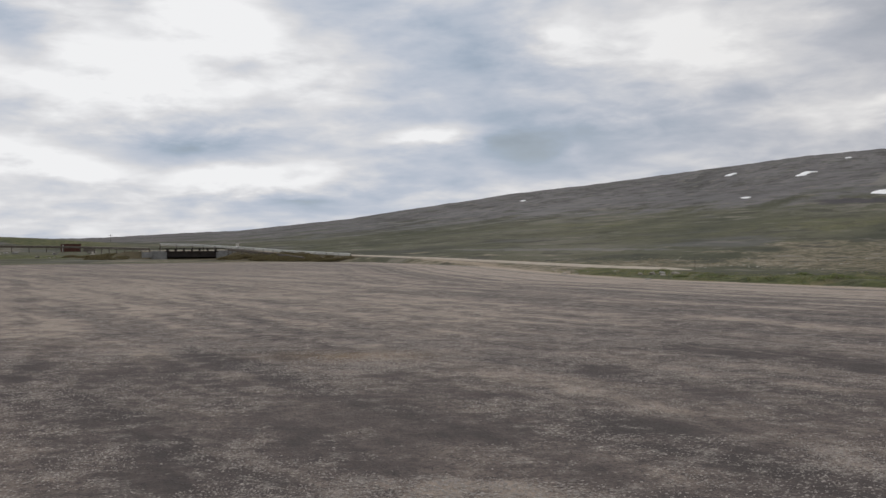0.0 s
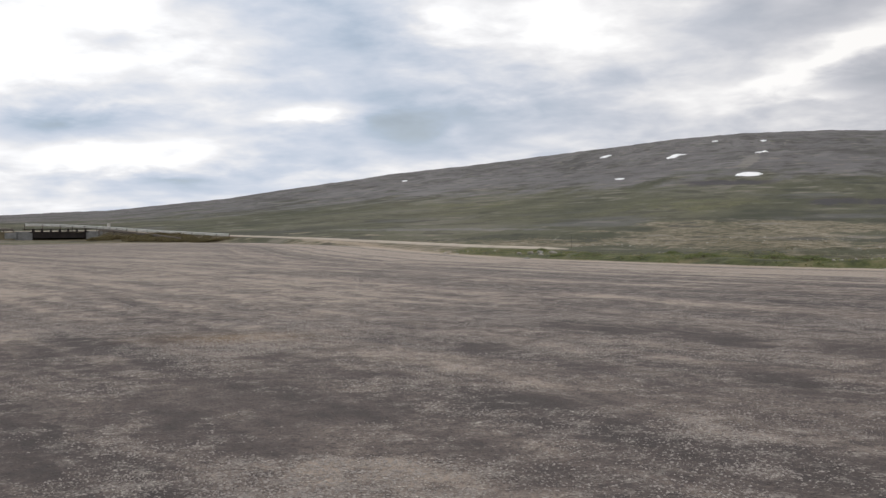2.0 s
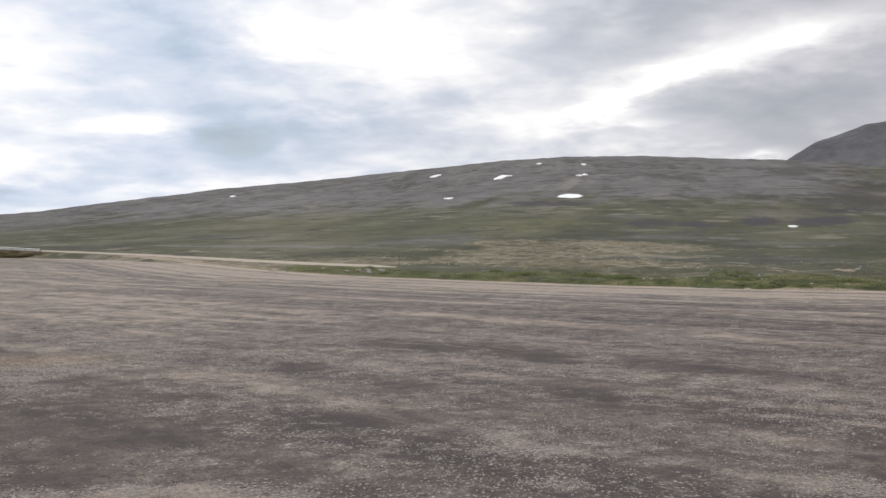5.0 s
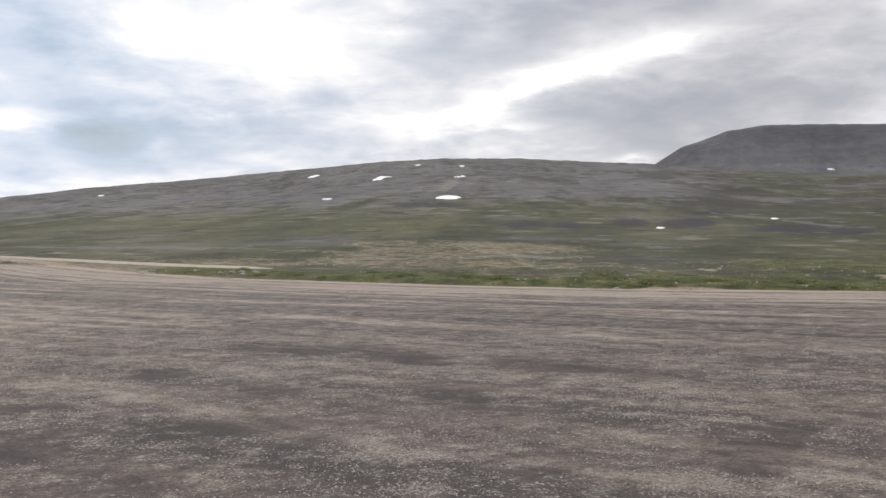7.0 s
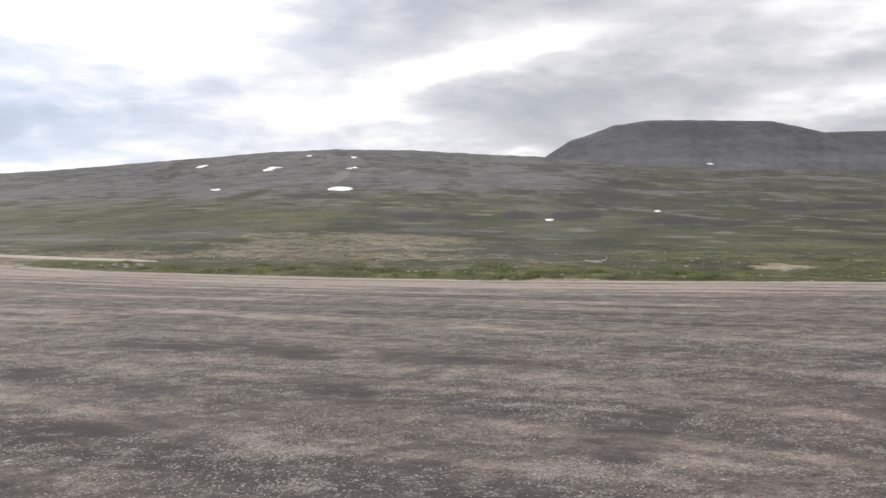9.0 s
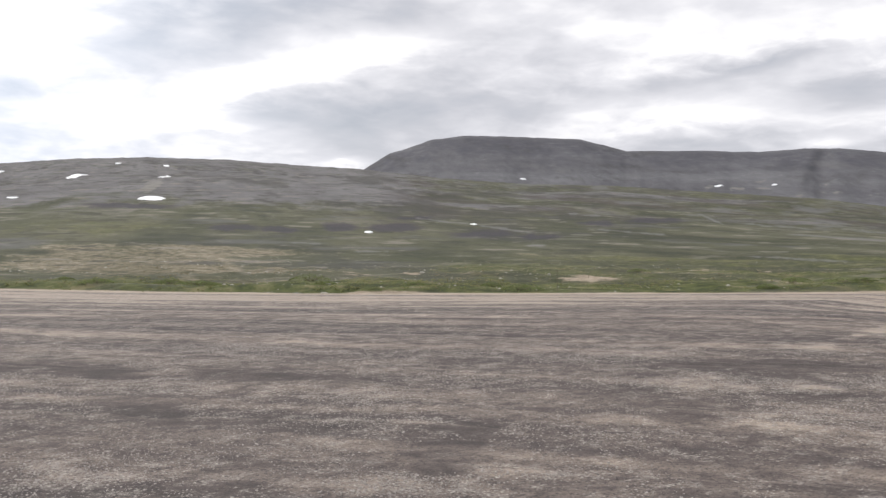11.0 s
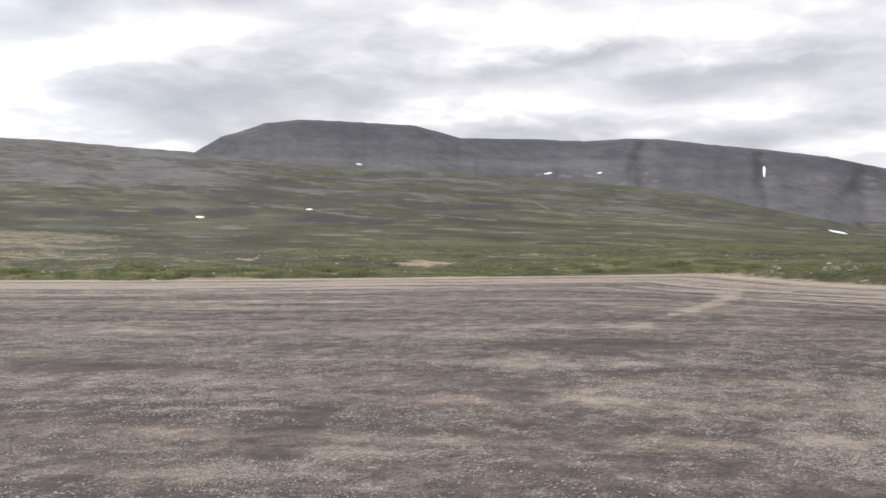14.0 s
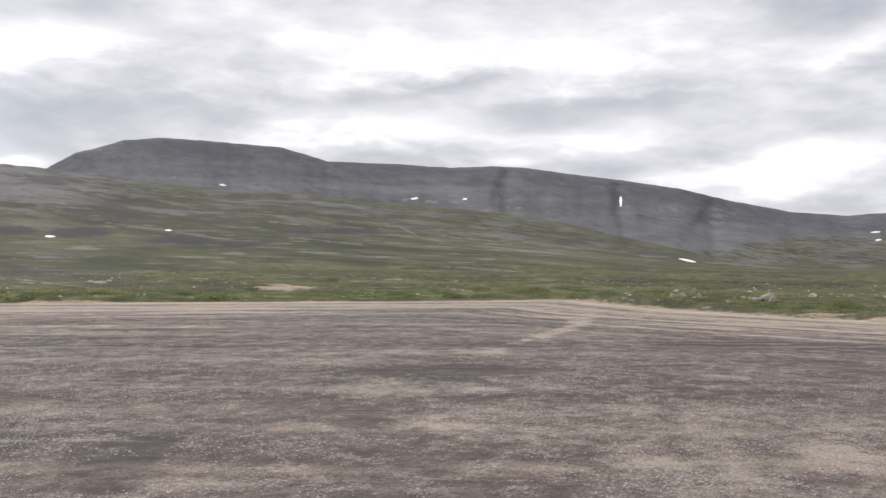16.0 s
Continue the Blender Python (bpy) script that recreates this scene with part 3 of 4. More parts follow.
def road_near(x, y):
    """Distance from the road's middle, and the road's height there."""
    best, high = np.full(x.shape, 1e9), np.zeros(x.shape)
    for (ax, ay, az), (bx, by, bz) in zip(ROAD, ROAD[1:]):
        ux, uy = bx - ax, by - ay
        t = np.clip(((x - ax) * ux + (y - ay) * uy) / (ux * ux + uy * uy), 0, 1)
        d = np.hypot(x - ax - t * ux, y - ay - t * uy)
        high = np.where(d < best, az + t * (bz - az), high)
        best = np.minimum(best, d)
    return best, high


def land(x, y):
    """Height of the ground."""
    x, y = np.asarray(x, float), np.asarray(y, float)
    r, az = np.hypot(x, y) + 1e-6, np.degrees(np.arctan2(x, y))
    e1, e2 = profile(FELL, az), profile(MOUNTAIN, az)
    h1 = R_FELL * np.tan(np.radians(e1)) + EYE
    u = np.clip((r - 130) / (R_FELL - 130), 0, None)
    rise = np.where(u < 1, np.clip(u, 0, 1) ** 1.17, 1 - 0.45 * step(1, 1.5, u))
    bumps = (fbm(x / 300, y / 300, 5, .42) * 32 + np.abs(fbm(x / 120 + 9, y / 120, 3)) * 7 + np.abs(fbm(x / 48 + 3, y / 48, 3)) * 3) * step(150, 700, r) * (1 - step(1150, 1780, r))
    z = h1 * rise + bumps * np.clip(h1 / 150, 0, 1)
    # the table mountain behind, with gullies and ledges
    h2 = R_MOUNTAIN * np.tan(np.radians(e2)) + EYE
    m = np.clip((r - 2050) / (R_MOUNTAIN - 2050), 0, 1) ** 1.2
    ribs = fbm(az / 1.2, r / 900, 4) * 30 + fbm(x / 130, y / 130, 4) * 18
    for at, deep, wide in ((65.2, 20, .5), (72.0, 24, .4), (77.3, 20, .55), (49.0, 10, 1.2), (81.5, 12, .7)):
        ribs = ribs - deep * np.exp(-(((az - at - (R_MOUNTAIN - r) * .0006) / wide) ** 2))
    mount = h2 * m + ribs * m * (1 - step(3100, R_MOUNTAIN, r)) * np.clip(h2 / 250, 0, 1) - 90 * (1 - m)
    mount = np.where(r > R_MOUNTAIN, h2 * (1 - 0.5 * step(R_MOUNTAIN, 4900, r)), mount)
    z = np.where(r > R_FELL, np.maximum(z, mount), z)
    # the low knoll west of the bridge
    z = z + 5.2 * np.exp(-(((x + 165) / 62) ** 2 + ((y - 290) / 60) ** 2))
    # plain and hummocks round the lot
    d = lot_distance(x, y)
    rim = step(0.2, 3.5, d)
    z = z + rim * (0.03 + (np.abs(fbm(x / 3.4, y / 3.4, 4)) * 0.8 - .06) * (1 - step(110, 260, r)) * (.35 + .65 * step(2, 10, d)) + np.abs(fbm(x / 22, y / 22, 4)) * (0.35 + .55 * step(70, 150, r)) * step(3, 30, d)) - 0.07 * (1 - rim)
    z = z + .17 * step(1.2, 1.8, d + 1.6 * fbm(x / 4, y / 4, 3)) * (1 - step(55, 80, r)) * step(-.12, .08, fbm(x / 8 + 2, y / 8, 3))
    near, high = road_near(x, y)
    bank = (1 - step(2.6, 6.5, near)) * step(-4.0, -1.0, d)
    z = z * (1 - bank) + (high - 0.10) * bank
    # the stream bed under the bridge, sunk and widened so girder and abutments show from the camera
    return z - (z - .35) * np.exp(-(((x + 45.9) / 7.6) ** 6) - ((y - 163.5) / 8) ** 6)


def slope_point(az, el, low=130.0, high=4200.0):
    """Where the line of sight from the lot, at that azimuth and elevation, first meets the land."""
    r = np.geomspace(low, high, 1500)
    x, y = r * math.sin(radians(az)), r * math.cos(radians(az))
    over = (land(x, y) - EYE) / r - math.tan(radians(el))
    hit = np.argmax(over > 0) if (over > 0).any() else np.argmax(over)
    return float(x[hit]), float(y[hit]), float(r[hit])


# dark patches coloured in for fell hollows (azimuth, elevation, half width, half height) and pale streaks, rock veins
# and one far track (from azimuth, elevation, to azimuth, elevation), degrees as seen from the camera
HOLLOWS = [(30.3, 1.30, 1.5, .14), (33.2, 1.22, 1.2, .12), (36.69, 1.36, 1.0, .16), (40.25, 1.36, 1.6, .17), (45.93, .95, 1.8, .17), (49.06, .76, 1.4, .13), (41.4, 1.95, 1.2, .10), (56.0, 1.75, 1.8, .12), (24.5, 2.55, 2.4, .10), (52.5, 1.6, 1.2, .1)]
PALE_STREAKS = [
    (41.16, 1.95, 45.27, 1.51), (44.95, 1.56, 48.66, 1.02), (46.39, 2.62, 47.97, 2.66), (48.24, .28, 49.64, .30), (37.3, -.13, 39.97, -.10), (58.48, 2.13, 60.06, 1.45), (63.39, .93, 69.12, .47),
    # the row from azimuth -.5 to 15.2 draws the far track
    (-.5, .0, 15.2, -.10), (60.95, -.36, 67.06, -.67), (73.37, .42, 75.36, .34), (76.84, .08, 82.06, -.25), (4.0, 2.2, 9.3, 2.15), (52.0, 1.25, 57.0, .85), (50.5, 2.2, 53.0, 2.0), (33.5, .42, 36.0, .38), (60.5, 1.6, 65.0, 1.15), (66.0, 1.2, 71.0, .7),
]


def build_ground():
    spokes = np.concatenate([np.arange(-36, 96, 0.14), np.arange(96, 324, 2.0)])
    spokes = np.where(spokes > 180, spokes - 360, spokes)
    rings = np.concatenate([[0.0, 4, 10, 16], np.geomspace(20, 200, 170), np.geomspace(203, 4900, 260)])
    a = np.radians(spokes)[None, :]
    x, y = rings[:, None] * np.sin(a), rings[:, None] * np.cos(a)
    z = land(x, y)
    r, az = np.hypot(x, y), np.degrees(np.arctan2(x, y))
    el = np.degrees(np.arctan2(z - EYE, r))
    d = lot_distance(x, y)
    patchy = fbm(x / 420, y / 420, 6, 0.55)
    fine = fbm(x / 40, y / 40, 5, 0.6)
    # cover shares are fitted to azimuth and elevation as seen from the camera
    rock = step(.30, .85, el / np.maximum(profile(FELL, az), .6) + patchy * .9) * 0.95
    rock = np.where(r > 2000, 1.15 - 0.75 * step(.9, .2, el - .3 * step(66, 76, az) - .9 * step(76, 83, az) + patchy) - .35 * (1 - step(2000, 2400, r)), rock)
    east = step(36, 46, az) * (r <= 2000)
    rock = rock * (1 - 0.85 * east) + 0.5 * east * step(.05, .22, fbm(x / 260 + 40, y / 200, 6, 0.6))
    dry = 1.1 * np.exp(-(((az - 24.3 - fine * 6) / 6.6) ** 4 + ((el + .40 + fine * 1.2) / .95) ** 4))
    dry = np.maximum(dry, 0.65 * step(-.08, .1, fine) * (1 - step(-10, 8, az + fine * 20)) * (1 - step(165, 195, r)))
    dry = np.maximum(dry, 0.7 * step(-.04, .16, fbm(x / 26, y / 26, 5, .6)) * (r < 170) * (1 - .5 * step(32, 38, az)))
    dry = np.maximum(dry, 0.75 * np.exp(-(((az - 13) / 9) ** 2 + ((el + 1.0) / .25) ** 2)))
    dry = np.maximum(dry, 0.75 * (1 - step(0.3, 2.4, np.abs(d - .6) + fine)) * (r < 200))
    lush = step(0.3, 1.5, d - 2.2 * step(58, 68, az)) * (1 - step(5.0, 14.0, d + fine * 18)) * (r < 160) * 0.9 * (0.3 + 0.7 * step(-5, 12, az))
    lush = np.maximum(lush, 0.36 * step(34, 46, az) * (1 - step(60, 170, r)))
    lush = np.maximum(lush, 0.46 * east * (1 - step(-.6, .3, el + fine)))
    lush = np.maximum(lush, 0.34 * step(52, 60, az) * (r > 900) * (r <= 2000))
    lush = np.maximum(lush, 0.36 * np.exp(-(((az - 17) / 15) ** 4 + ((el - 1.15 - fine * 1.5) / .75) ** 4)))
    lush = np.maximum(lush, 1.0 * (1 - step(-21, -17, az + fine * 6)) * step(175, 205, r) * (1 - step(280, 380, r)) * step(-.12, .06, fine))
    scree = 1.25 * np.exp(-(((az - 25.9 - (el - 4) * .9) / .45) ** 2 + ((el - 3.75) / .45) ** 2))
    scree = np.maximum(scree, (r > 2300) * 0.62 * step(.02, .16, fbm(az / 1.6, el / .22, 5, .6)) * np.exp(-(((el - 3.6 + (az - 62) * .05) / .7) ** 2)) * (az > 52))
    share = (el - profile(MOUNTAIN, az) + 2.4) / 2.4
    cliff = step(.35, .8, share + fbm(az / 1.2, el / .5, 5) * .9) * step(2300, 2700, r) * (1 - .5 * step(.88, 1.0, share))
    # dark streaks that paint shade into the gullies, by azimuth and elevation
    gully_shade = np.zeros_like(x)
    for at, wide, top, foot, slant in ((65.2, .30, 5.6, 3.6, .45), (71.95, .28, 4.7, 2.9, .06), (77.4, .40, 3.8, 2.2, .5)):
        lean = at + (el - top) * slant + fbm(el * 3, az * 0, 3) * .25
        gully_shade = np.maximum(gully_shade, np.exp(-(((az - lean) / wide) ** 2)) * step(foot - .4, foot + .3, el) * (r > 2300) * (1 - step(top, top + .4, el)))
    hollow, pale_streak = np.zeros_like(x), np.zeros_like(x)
    drift = -.26 * np.exp(-((az - 45) / 8) ** 2 - ((el - 2.3) / 1.0) ** 2) * (r <= 2000) + 1.5 * fbm(az * .55 + 3, (el + .06 * az) * 3.6, 5, .6) * step(220, 420, r) * np.where(r > 2000, .55, .55 + .45 * step(26, 36, az))
    heath = (1 - step(-6, -3, az)) * (.45 + .55 * step(-23, -20, az)) * step(.5, 2.5, d) * (1 - step(14, 26, d)) * (1 - step(195, 215, r)) * (.75 + fine)
    dry, lush = dry * (1 - .8 * heath), lush * (1 - heath)
    dry = np.maximum(dry, .85 * (1 - step(-21, -18, az)) * step(200, 225, r) * (1 - step(320, 420, r)) * step(-.06, .1, fine))
    wave, ripple = fbm(az * 1.3, el * 5, 4), fbm(az * 4 + 50, el * 9, 3)
    for a0, e0, wide, tall in HOLLOWS:
        hollow = np.maximum(hollow, np.exp(-(np.abs((az - a0) / wide) ** 2.6 + np.abs((el - e0 + wave * .22) / (1.35 * tall * (1 + 1.2 * ripple))) ** 2)) * (r <= 2000))
    for a0, e0, a1, e1 in PALE_STREAKS:
        u = (az - a0) / (a1 - a0)
        mid = e0 + (e1 - e0) * u + wave * .10
        pale_streak = np.maximum(pale_streak, (1.1 + ripple * 1.6) * np.exp(-((el - mid) / (.055 + .09 * np.abs(ripple))) ** 2) * step(-.1, .2, u) * step(1.1, .8, u) * (r <= 2000))
    sand = np.exp(-(((x - 38.9) * .61 - (y - 29.8) * .79) / 1.6) ** 2 - (((x - 38.9) * .79 + (y - 29.8) * .61) / 3.0) ** 2)
    sand = np.maximum(sand, 1.1 * (1 - step(.3, 1.0 + .8 * step(60, 70, az), np.abs(d - .05) + 1.0 * fbm(x / 3, y / 3, 4))) * (r < 110))
    sand = np.maximum(sand, .62 * step(.14, .26, fbm(x / 7 + 3, y / 7, 4, .6)) * (r < 75) * step(30, 40, az))
    apron = step(-5, -2, az) * (1 - step(7.5, 10, az + fine * 5)) * (d > -1) * (1 - step(5, 9, d)) * (r < 130)
    sand, lush = np.maximum(sand, .40 * apron), lush * (1 - apron)
    ob = grid_mesh("ground", np.stack([x, y, z], -1), True, TUNDRA, {"drift": drift, "heath": heath, "hollow": hollow, "pale_streak": pale_streak, "sand": sand, "rock": rock, "dry": dry, "lush": lush, "scree": scree, "gully_shade": gully_shade, "mount": step(2000, 2300, r), "cliff": cliff, "east": step(33, 44, az) * (r <= 2000) * step(200, 400, r)})
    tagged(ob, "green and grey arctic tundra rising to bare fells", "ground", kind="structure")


def lot_wear_and_light(x, y):
    """How pale (plus) or dark (minus) the lot lies, from its dust, tar and painted grazing-angle paleness, with ragged
    borders.
    """
    total = np.zeros(x.shape)
    for k, (cx, cy, half, thin, slant, gain) in enumerate(TONES + DUST_WEST + DUST_MIDDLE + DUST_EAST + TAR_WEST + TAR_EAST + TRACKS):
        near = np.hypot(x - cx, y - cy) < 1.9 * max(half, thin)
        px, py = x[near] - cx, y[near] - cy
        c, s = math.cos(radians(slant)), math.sin(radians(slant))
        u, v = (px * c + py * s) / half, (py * c - px * s) / thin
        small = min(half, thin, 1.2)
        ragged = fbm(px / small * 1.5 + 31 * k, py / small * 1.5, 4, .6)
        u, v = u + 1.1 * fbm(px / small * .8 + 7 * k, py / small * .8 + 5, 3), v + 1.1 * fbm(px / small * .8, py / small * .8 + 13 * k, 3)
        total[near] += gain * step(1.25, .45, np.hypot(u, v) + 1.0 * ragged)
    return total


def build_lot():
    angles = np.radians(np.concatenate([np.arange(-180, -32, 3.0), np.arange(-32, 96, .2), np.arange(96, 180, 3.0)]))
    far = np.full(angles.shape, 400.0)
    s, c = np.sin(angles), np.cos(angles)
    for (ax, ay), (bx, by) in zip(LOT_EDGE, LOT_EDGE[1:] + LOT_EDGE[:1]):
        ux, uy = bx - ax, by - ay
        det = s * -uy + c * ux
        det = np.where(np.abs(det) < 1e-9, 1e-9, det)
        dist = (ax * -uy + ay * ux) / det
        along = (s * ay - c * ax) / det
        ok = (dist > 0) & (along >= -1e-6) & (along <= 1 + 1e-6)
        far = np.where(ok, np.minimum(far, dist), far)
    far = far + fbm(angles * 40, angles * 0 + 3, 4) * 0.035 * far
    share = np.linspace(0, 1, 200)[:, None]
    reach = 3.5 * (far / 3.5) ** share
    x, y = np.concatenate([0 * far[None], 1.5 + 0 * far[None], reach]) * s, np.concatenate([0 * far[None], 1.5 + 0 * far[None], reach]) * c
    z = 0.012 * fbm(x / 1.3, y / 1.3, 3)
    z[-1] -= .10
    edge = -lot_distance(x, y)
    ob = grid_mesh("gravel_lot", np.stack([x, y, z], -1), True, LOT, {"edge": edge, "wear_and_light": lot_wear_and_light(x, y)})
    tagged(ob, "wide worn asphalt lot with dusty gravel patches and tyre streaks", "pavement", kind="structure")


def build_road():
    pts = [Vector(p) for p in ROAD]
    line = []
    for a, b in zip(pts, pts[1:]):
        count = max(2, int((b - a).length / 1.5))
        line += [a.lerp(b, k / count) for k in range(count)]
    line.append(pts[-1])
    section = [(-1.9, -.30), (-1.3, -.06), (-.9, .0), (0, .03), (.9, .0), (1.3, -.06), (1.9, -.30)]
    xyz = np.zeros((len(line), len(section), 3))
    for i, c in enumerate(line):
        c = c - Vector((0, 0, .34 * max(0, 1 - (len(line) - 1 - i) / 7)))
        along = (line[min(i + 2, len(line) - 1)] - line[max(i - 2, 0)]).normalized()
        side = Vector((-along.y, along.x, 0)).normalized()
        for k, (off, up) in enumerate(section):
            p = c + side * (off * (1.0 if c.x > -16 else .5) + random.uniform(-.12, .12))
            up = up if c.x > -16 else max(up, -.08)
            xyz[i, k] = (p.x, p.y, c.z + up + random.uniform(-.03, .03) * (1 if up < -.01 else .3))
    ob = grid_mesh("road", xyz, False, GRAVEL)
    tagged(ob, "pale gravel road on a low bank beside the lot", "road", kind="structure")


build_ground()
build_lot()
build_road()


# ---- snow patches on the fells: azimuth, elevation, half width, half height in degrees, lean ----
SNOW_AT = [
    (25.62, 3.0, .88, .19, 0), (21.5, 4.18, .62, .15, .75), (17.32, 4.24, .40, .11, .6), (26.33, 4.3, .48, .16, .7), (18.14, 2.87, .36, .08, 0), (23.71, 4.97, .22, .05, .2), (26.43, 4.9, .2, .06, 0),
    (38.53, 1.05, .31, .1, 0), (45.02, 1.55, .26, .07, 0), (47.98, 4.29, .23, .06, 0), (72.28, 3.66, .085, .46, 0), (59.65, 3.73, .30, .06, .2), (62.76, 3.74, .18, .06, .2),
    (76.3, .14, .55, .055, -.8), (86.5, 1.83, .28, .05, .6), (86.64, 1.39, .18, .05, .5), (4.97, 2.94, .19, .05, 0),
]


def build_snow(index, az, el, half_w, half_h, lean):
    half_h, lean = half_h * (.8 if half_w > .4 or half_h > .3 else .6), lean * .8
    _, _, r = slope_point(az, el)
    _, _, r_low = slope_point(az, el - half_h)
    _, _, r_high = slope_point(az, el + half_h)
    r_high = max(r_high, r_low + 6)
    wide = r * math.tan(radians(half_w))
    ring, spokes = np.linspace(0.03, 1, 9), np.linspace(0, 2 * math.pi, 48, endpoint=False)
    ragged = 0.9 + 0.7 * fbm(np.cos(spokes) * 2.2 + index * 3.1, np.sin(spokes) * 2.2 + index, 5, .6)
    a = radians(az)
    out = np.cos(spokes) * ragged
    up = np.sin(spokes) * ragged * (1 - .55 * np.abs(out) * (half_w > half_h))
    rr = r_low + (r_high - r_low) * (0.5 + 0.5 * (up[None] + lean * out[None]) * ring[:, None])
    ss = wide * out[None] * ring[:, None] * rr / r
    x = rr * math.sin(a) + ss * math.cos(a)
    y = rr * math.cos(a) - ss * math.sin(a)
    z = land(x, y) + np.where(ring < .99, 1.0, -.6)[:, None] * r * .0007
    ob = grid_mesh("snow_patch", np.stack([x, y, z], -1), True, SNOW)
    tagged(ob, "old white snow patch lying on the fell side", "snow patch", "snow patches on the fells")


for number, row in enumerate(SNOW_AT):
    build_snow(number, *row)


# ---- bridge, guard rails and road furniture ----
def thing(name, at, turn=0.0):
    ob = new(name)
    ob.matrix_world = pose(*at, 0, 0, turn)
    return ob


def height(x, y):
    return float(land(np.array([x]), np.array([y]))[0])


PALE_STEEL = mottled("dull_pale_steel", (.52, .51, .48), (.70, .69, .65), 1.5, 0.6, 0.002)


def build_bridge():
    """A short road bridge: dark girders, stepped concrete abutments, low steel railing."""
    root = thing("road_bridge", (-45.9, 169.0, 0), 15.0)
    tagged(root, "small road bridge with dark steel girder and concrete abutments", "bridge")
    for y in (-2.6, 2.6):
        part("girder", box_bm((8.5, .3, .82), (0, y, 1.16), .02), DARK_STEEL, root, "dark brown steel girder")
        part("flange", box_bm((8.5, .5, .09), (0, y - .02, .72), .015), DARK_STEEL, root)
        for k in range(7):
            part("stiffener", box_bm((.08, .12, .74), (-3.9 + k * 1.3, y - .20, 1.16), .01), DARK_STEEL, root)
    part("deck", box_bm((9.4, 5.9, .16), (0, 0, 1.68), .02), DARK_STEEL, root, "dark plank deck")
    for sx in (-1, 1):
        part("abutment", box_bm((2.7, 5.7, 1.7), (sx * 5.62, 0, .98), .06), CONCRETE, root, "pale concrete abutment")
        part("bearing_seat", box_bm((1.0, 6.1, .62), (sx * 4.8, 0, .50), .05), CONCRETE, root)
        part("wing_wall", box_bm((1.9, .35, 1.0), (sx * 7.6, -2.8, 1.15), .04, sx * 8), CONCRETE, root)
    for y in (-2.8, 2.8):
        part("top_rail", box_bm((11.6, .10, .12), (0, y, 2.22), .02), DARK_STEEL, root)
        for k in range(7):
            part("post", box_bm((.34, .14, .5), (-4.2 + k * 1.4, y, 1.97), .015), DARK_STEEL, root)


def build_guard_rail(points, label, beam_mat, gap=3.0, tall=.75, group="guard rails by the road"):
    root = thing("guard_rail", points[0])
    tagged(root, label, "guard rail", group)
    base = Vector(points[0])
    line = []
    for a, b in zip(points, points[1:]):
        a, b = Vector(a), Vector(b)
        count = max(1, round((b - a).length / gap))
        line += [a.lerp(b, k / count) for k in range(count)]
    line.append(Vector(points[-1]))
    for i, (a, b) in enumerate(zip(line, line[1:])):
        # the W section: three folds of sheet steel
        along = (b - a).normalized()
        side = Vector((along.y, -along.x, 0)).normalized()
        bm = bmesh.new()
        fold = [(0, .21), (.07, .14), (.07, .06), (0, .0), (.07, -.06), (.07, -.14), (0, -.21)]
        front = [[bm.verts.new(e - base + side * o + Vector((0, 0, tall - .18 + u))) for o, u in fold] for e in (a, b)]
        rear = [[bm.verts.new(e - base + side * (o - .02) + Vector((0, 0, tall - .18 + u))) for o, u in fold] for e in (a, b)]
        for k in range(len(fold) - 1):
            bm.faces.new((front[0][k], front[0][k + 1], front[1][k + 1], front[1][k]))
            bm.faces.new((rear[0][k + 1], rear[0][k], rear[1][k], rear[1][k + 1]))
        for k in (0, len(fold) - 1):
            bm.faces.new((front[0][k], front[1][k], rear[1][k], rear[0][k]))
        part("rail_beam", bm, beam_mat, root)
    for p in line:
        q = p - base
        part("post", box_bm((.16, .16, tall + .5), (q.x, q.y, q.z + (tall - .5) / 2 - .04), .015), TIMBER, root, "dark weathered post")


def build_shed():
    """A rust-red box body with a pale door end, standing by the far road."""
    a = radians(-21.9)
    at = (250 * math.sin(a), 250 * math.cos(a))
    root = thing("storage_shed", (*at, height(*at) - .05), 16)
    root.scale = (.74, .74, .74)
    tagged(root, "rust-red corrugated storage shed with a pale door post", "shed")
    body = part("body", box_bm((6.2, 3.0, 2.5), (0, 0, 1.3), .04), RUST_RED, root)
    for k in range(24):
        part("rib", box_bm((.10, .07, 2.3), (-2.6 + k * .235, -1.52, 1.3), .02), RUST_RED, root)
    part("door", box_bm((.55, .08, 2.2), (-2.35, -1.585, 1.2), .02), PALE_PAINT, root, "pale painted door panel")
    part("roof", box_bm((6.5, 3.3, .12), (0, 0, 2.6), .03), DARK_STEEL, root)
    part("skid", box_bm((6.0, .25, .2), (0, -1.1, .0), .02), TIMBER, root)
    part("skid", box_bm((6.0, .25, .2), (0, 1.1, .0), .02), TIMBER, root)
    low = thing("timber_stack", (at[0] + 4.0, at[1] + 1.0, height(at[0] + 4.0, at[1] + 1.0) - .05), 16)
    tagged(low, "low stack of grey boards beside the shed", "timber stack")
    for k in range(5):
        part("board", box_bm((2.6 - k * .12, 1.2, .2), (0, 0, .12 + k * .22), .015), TIMBER, low)


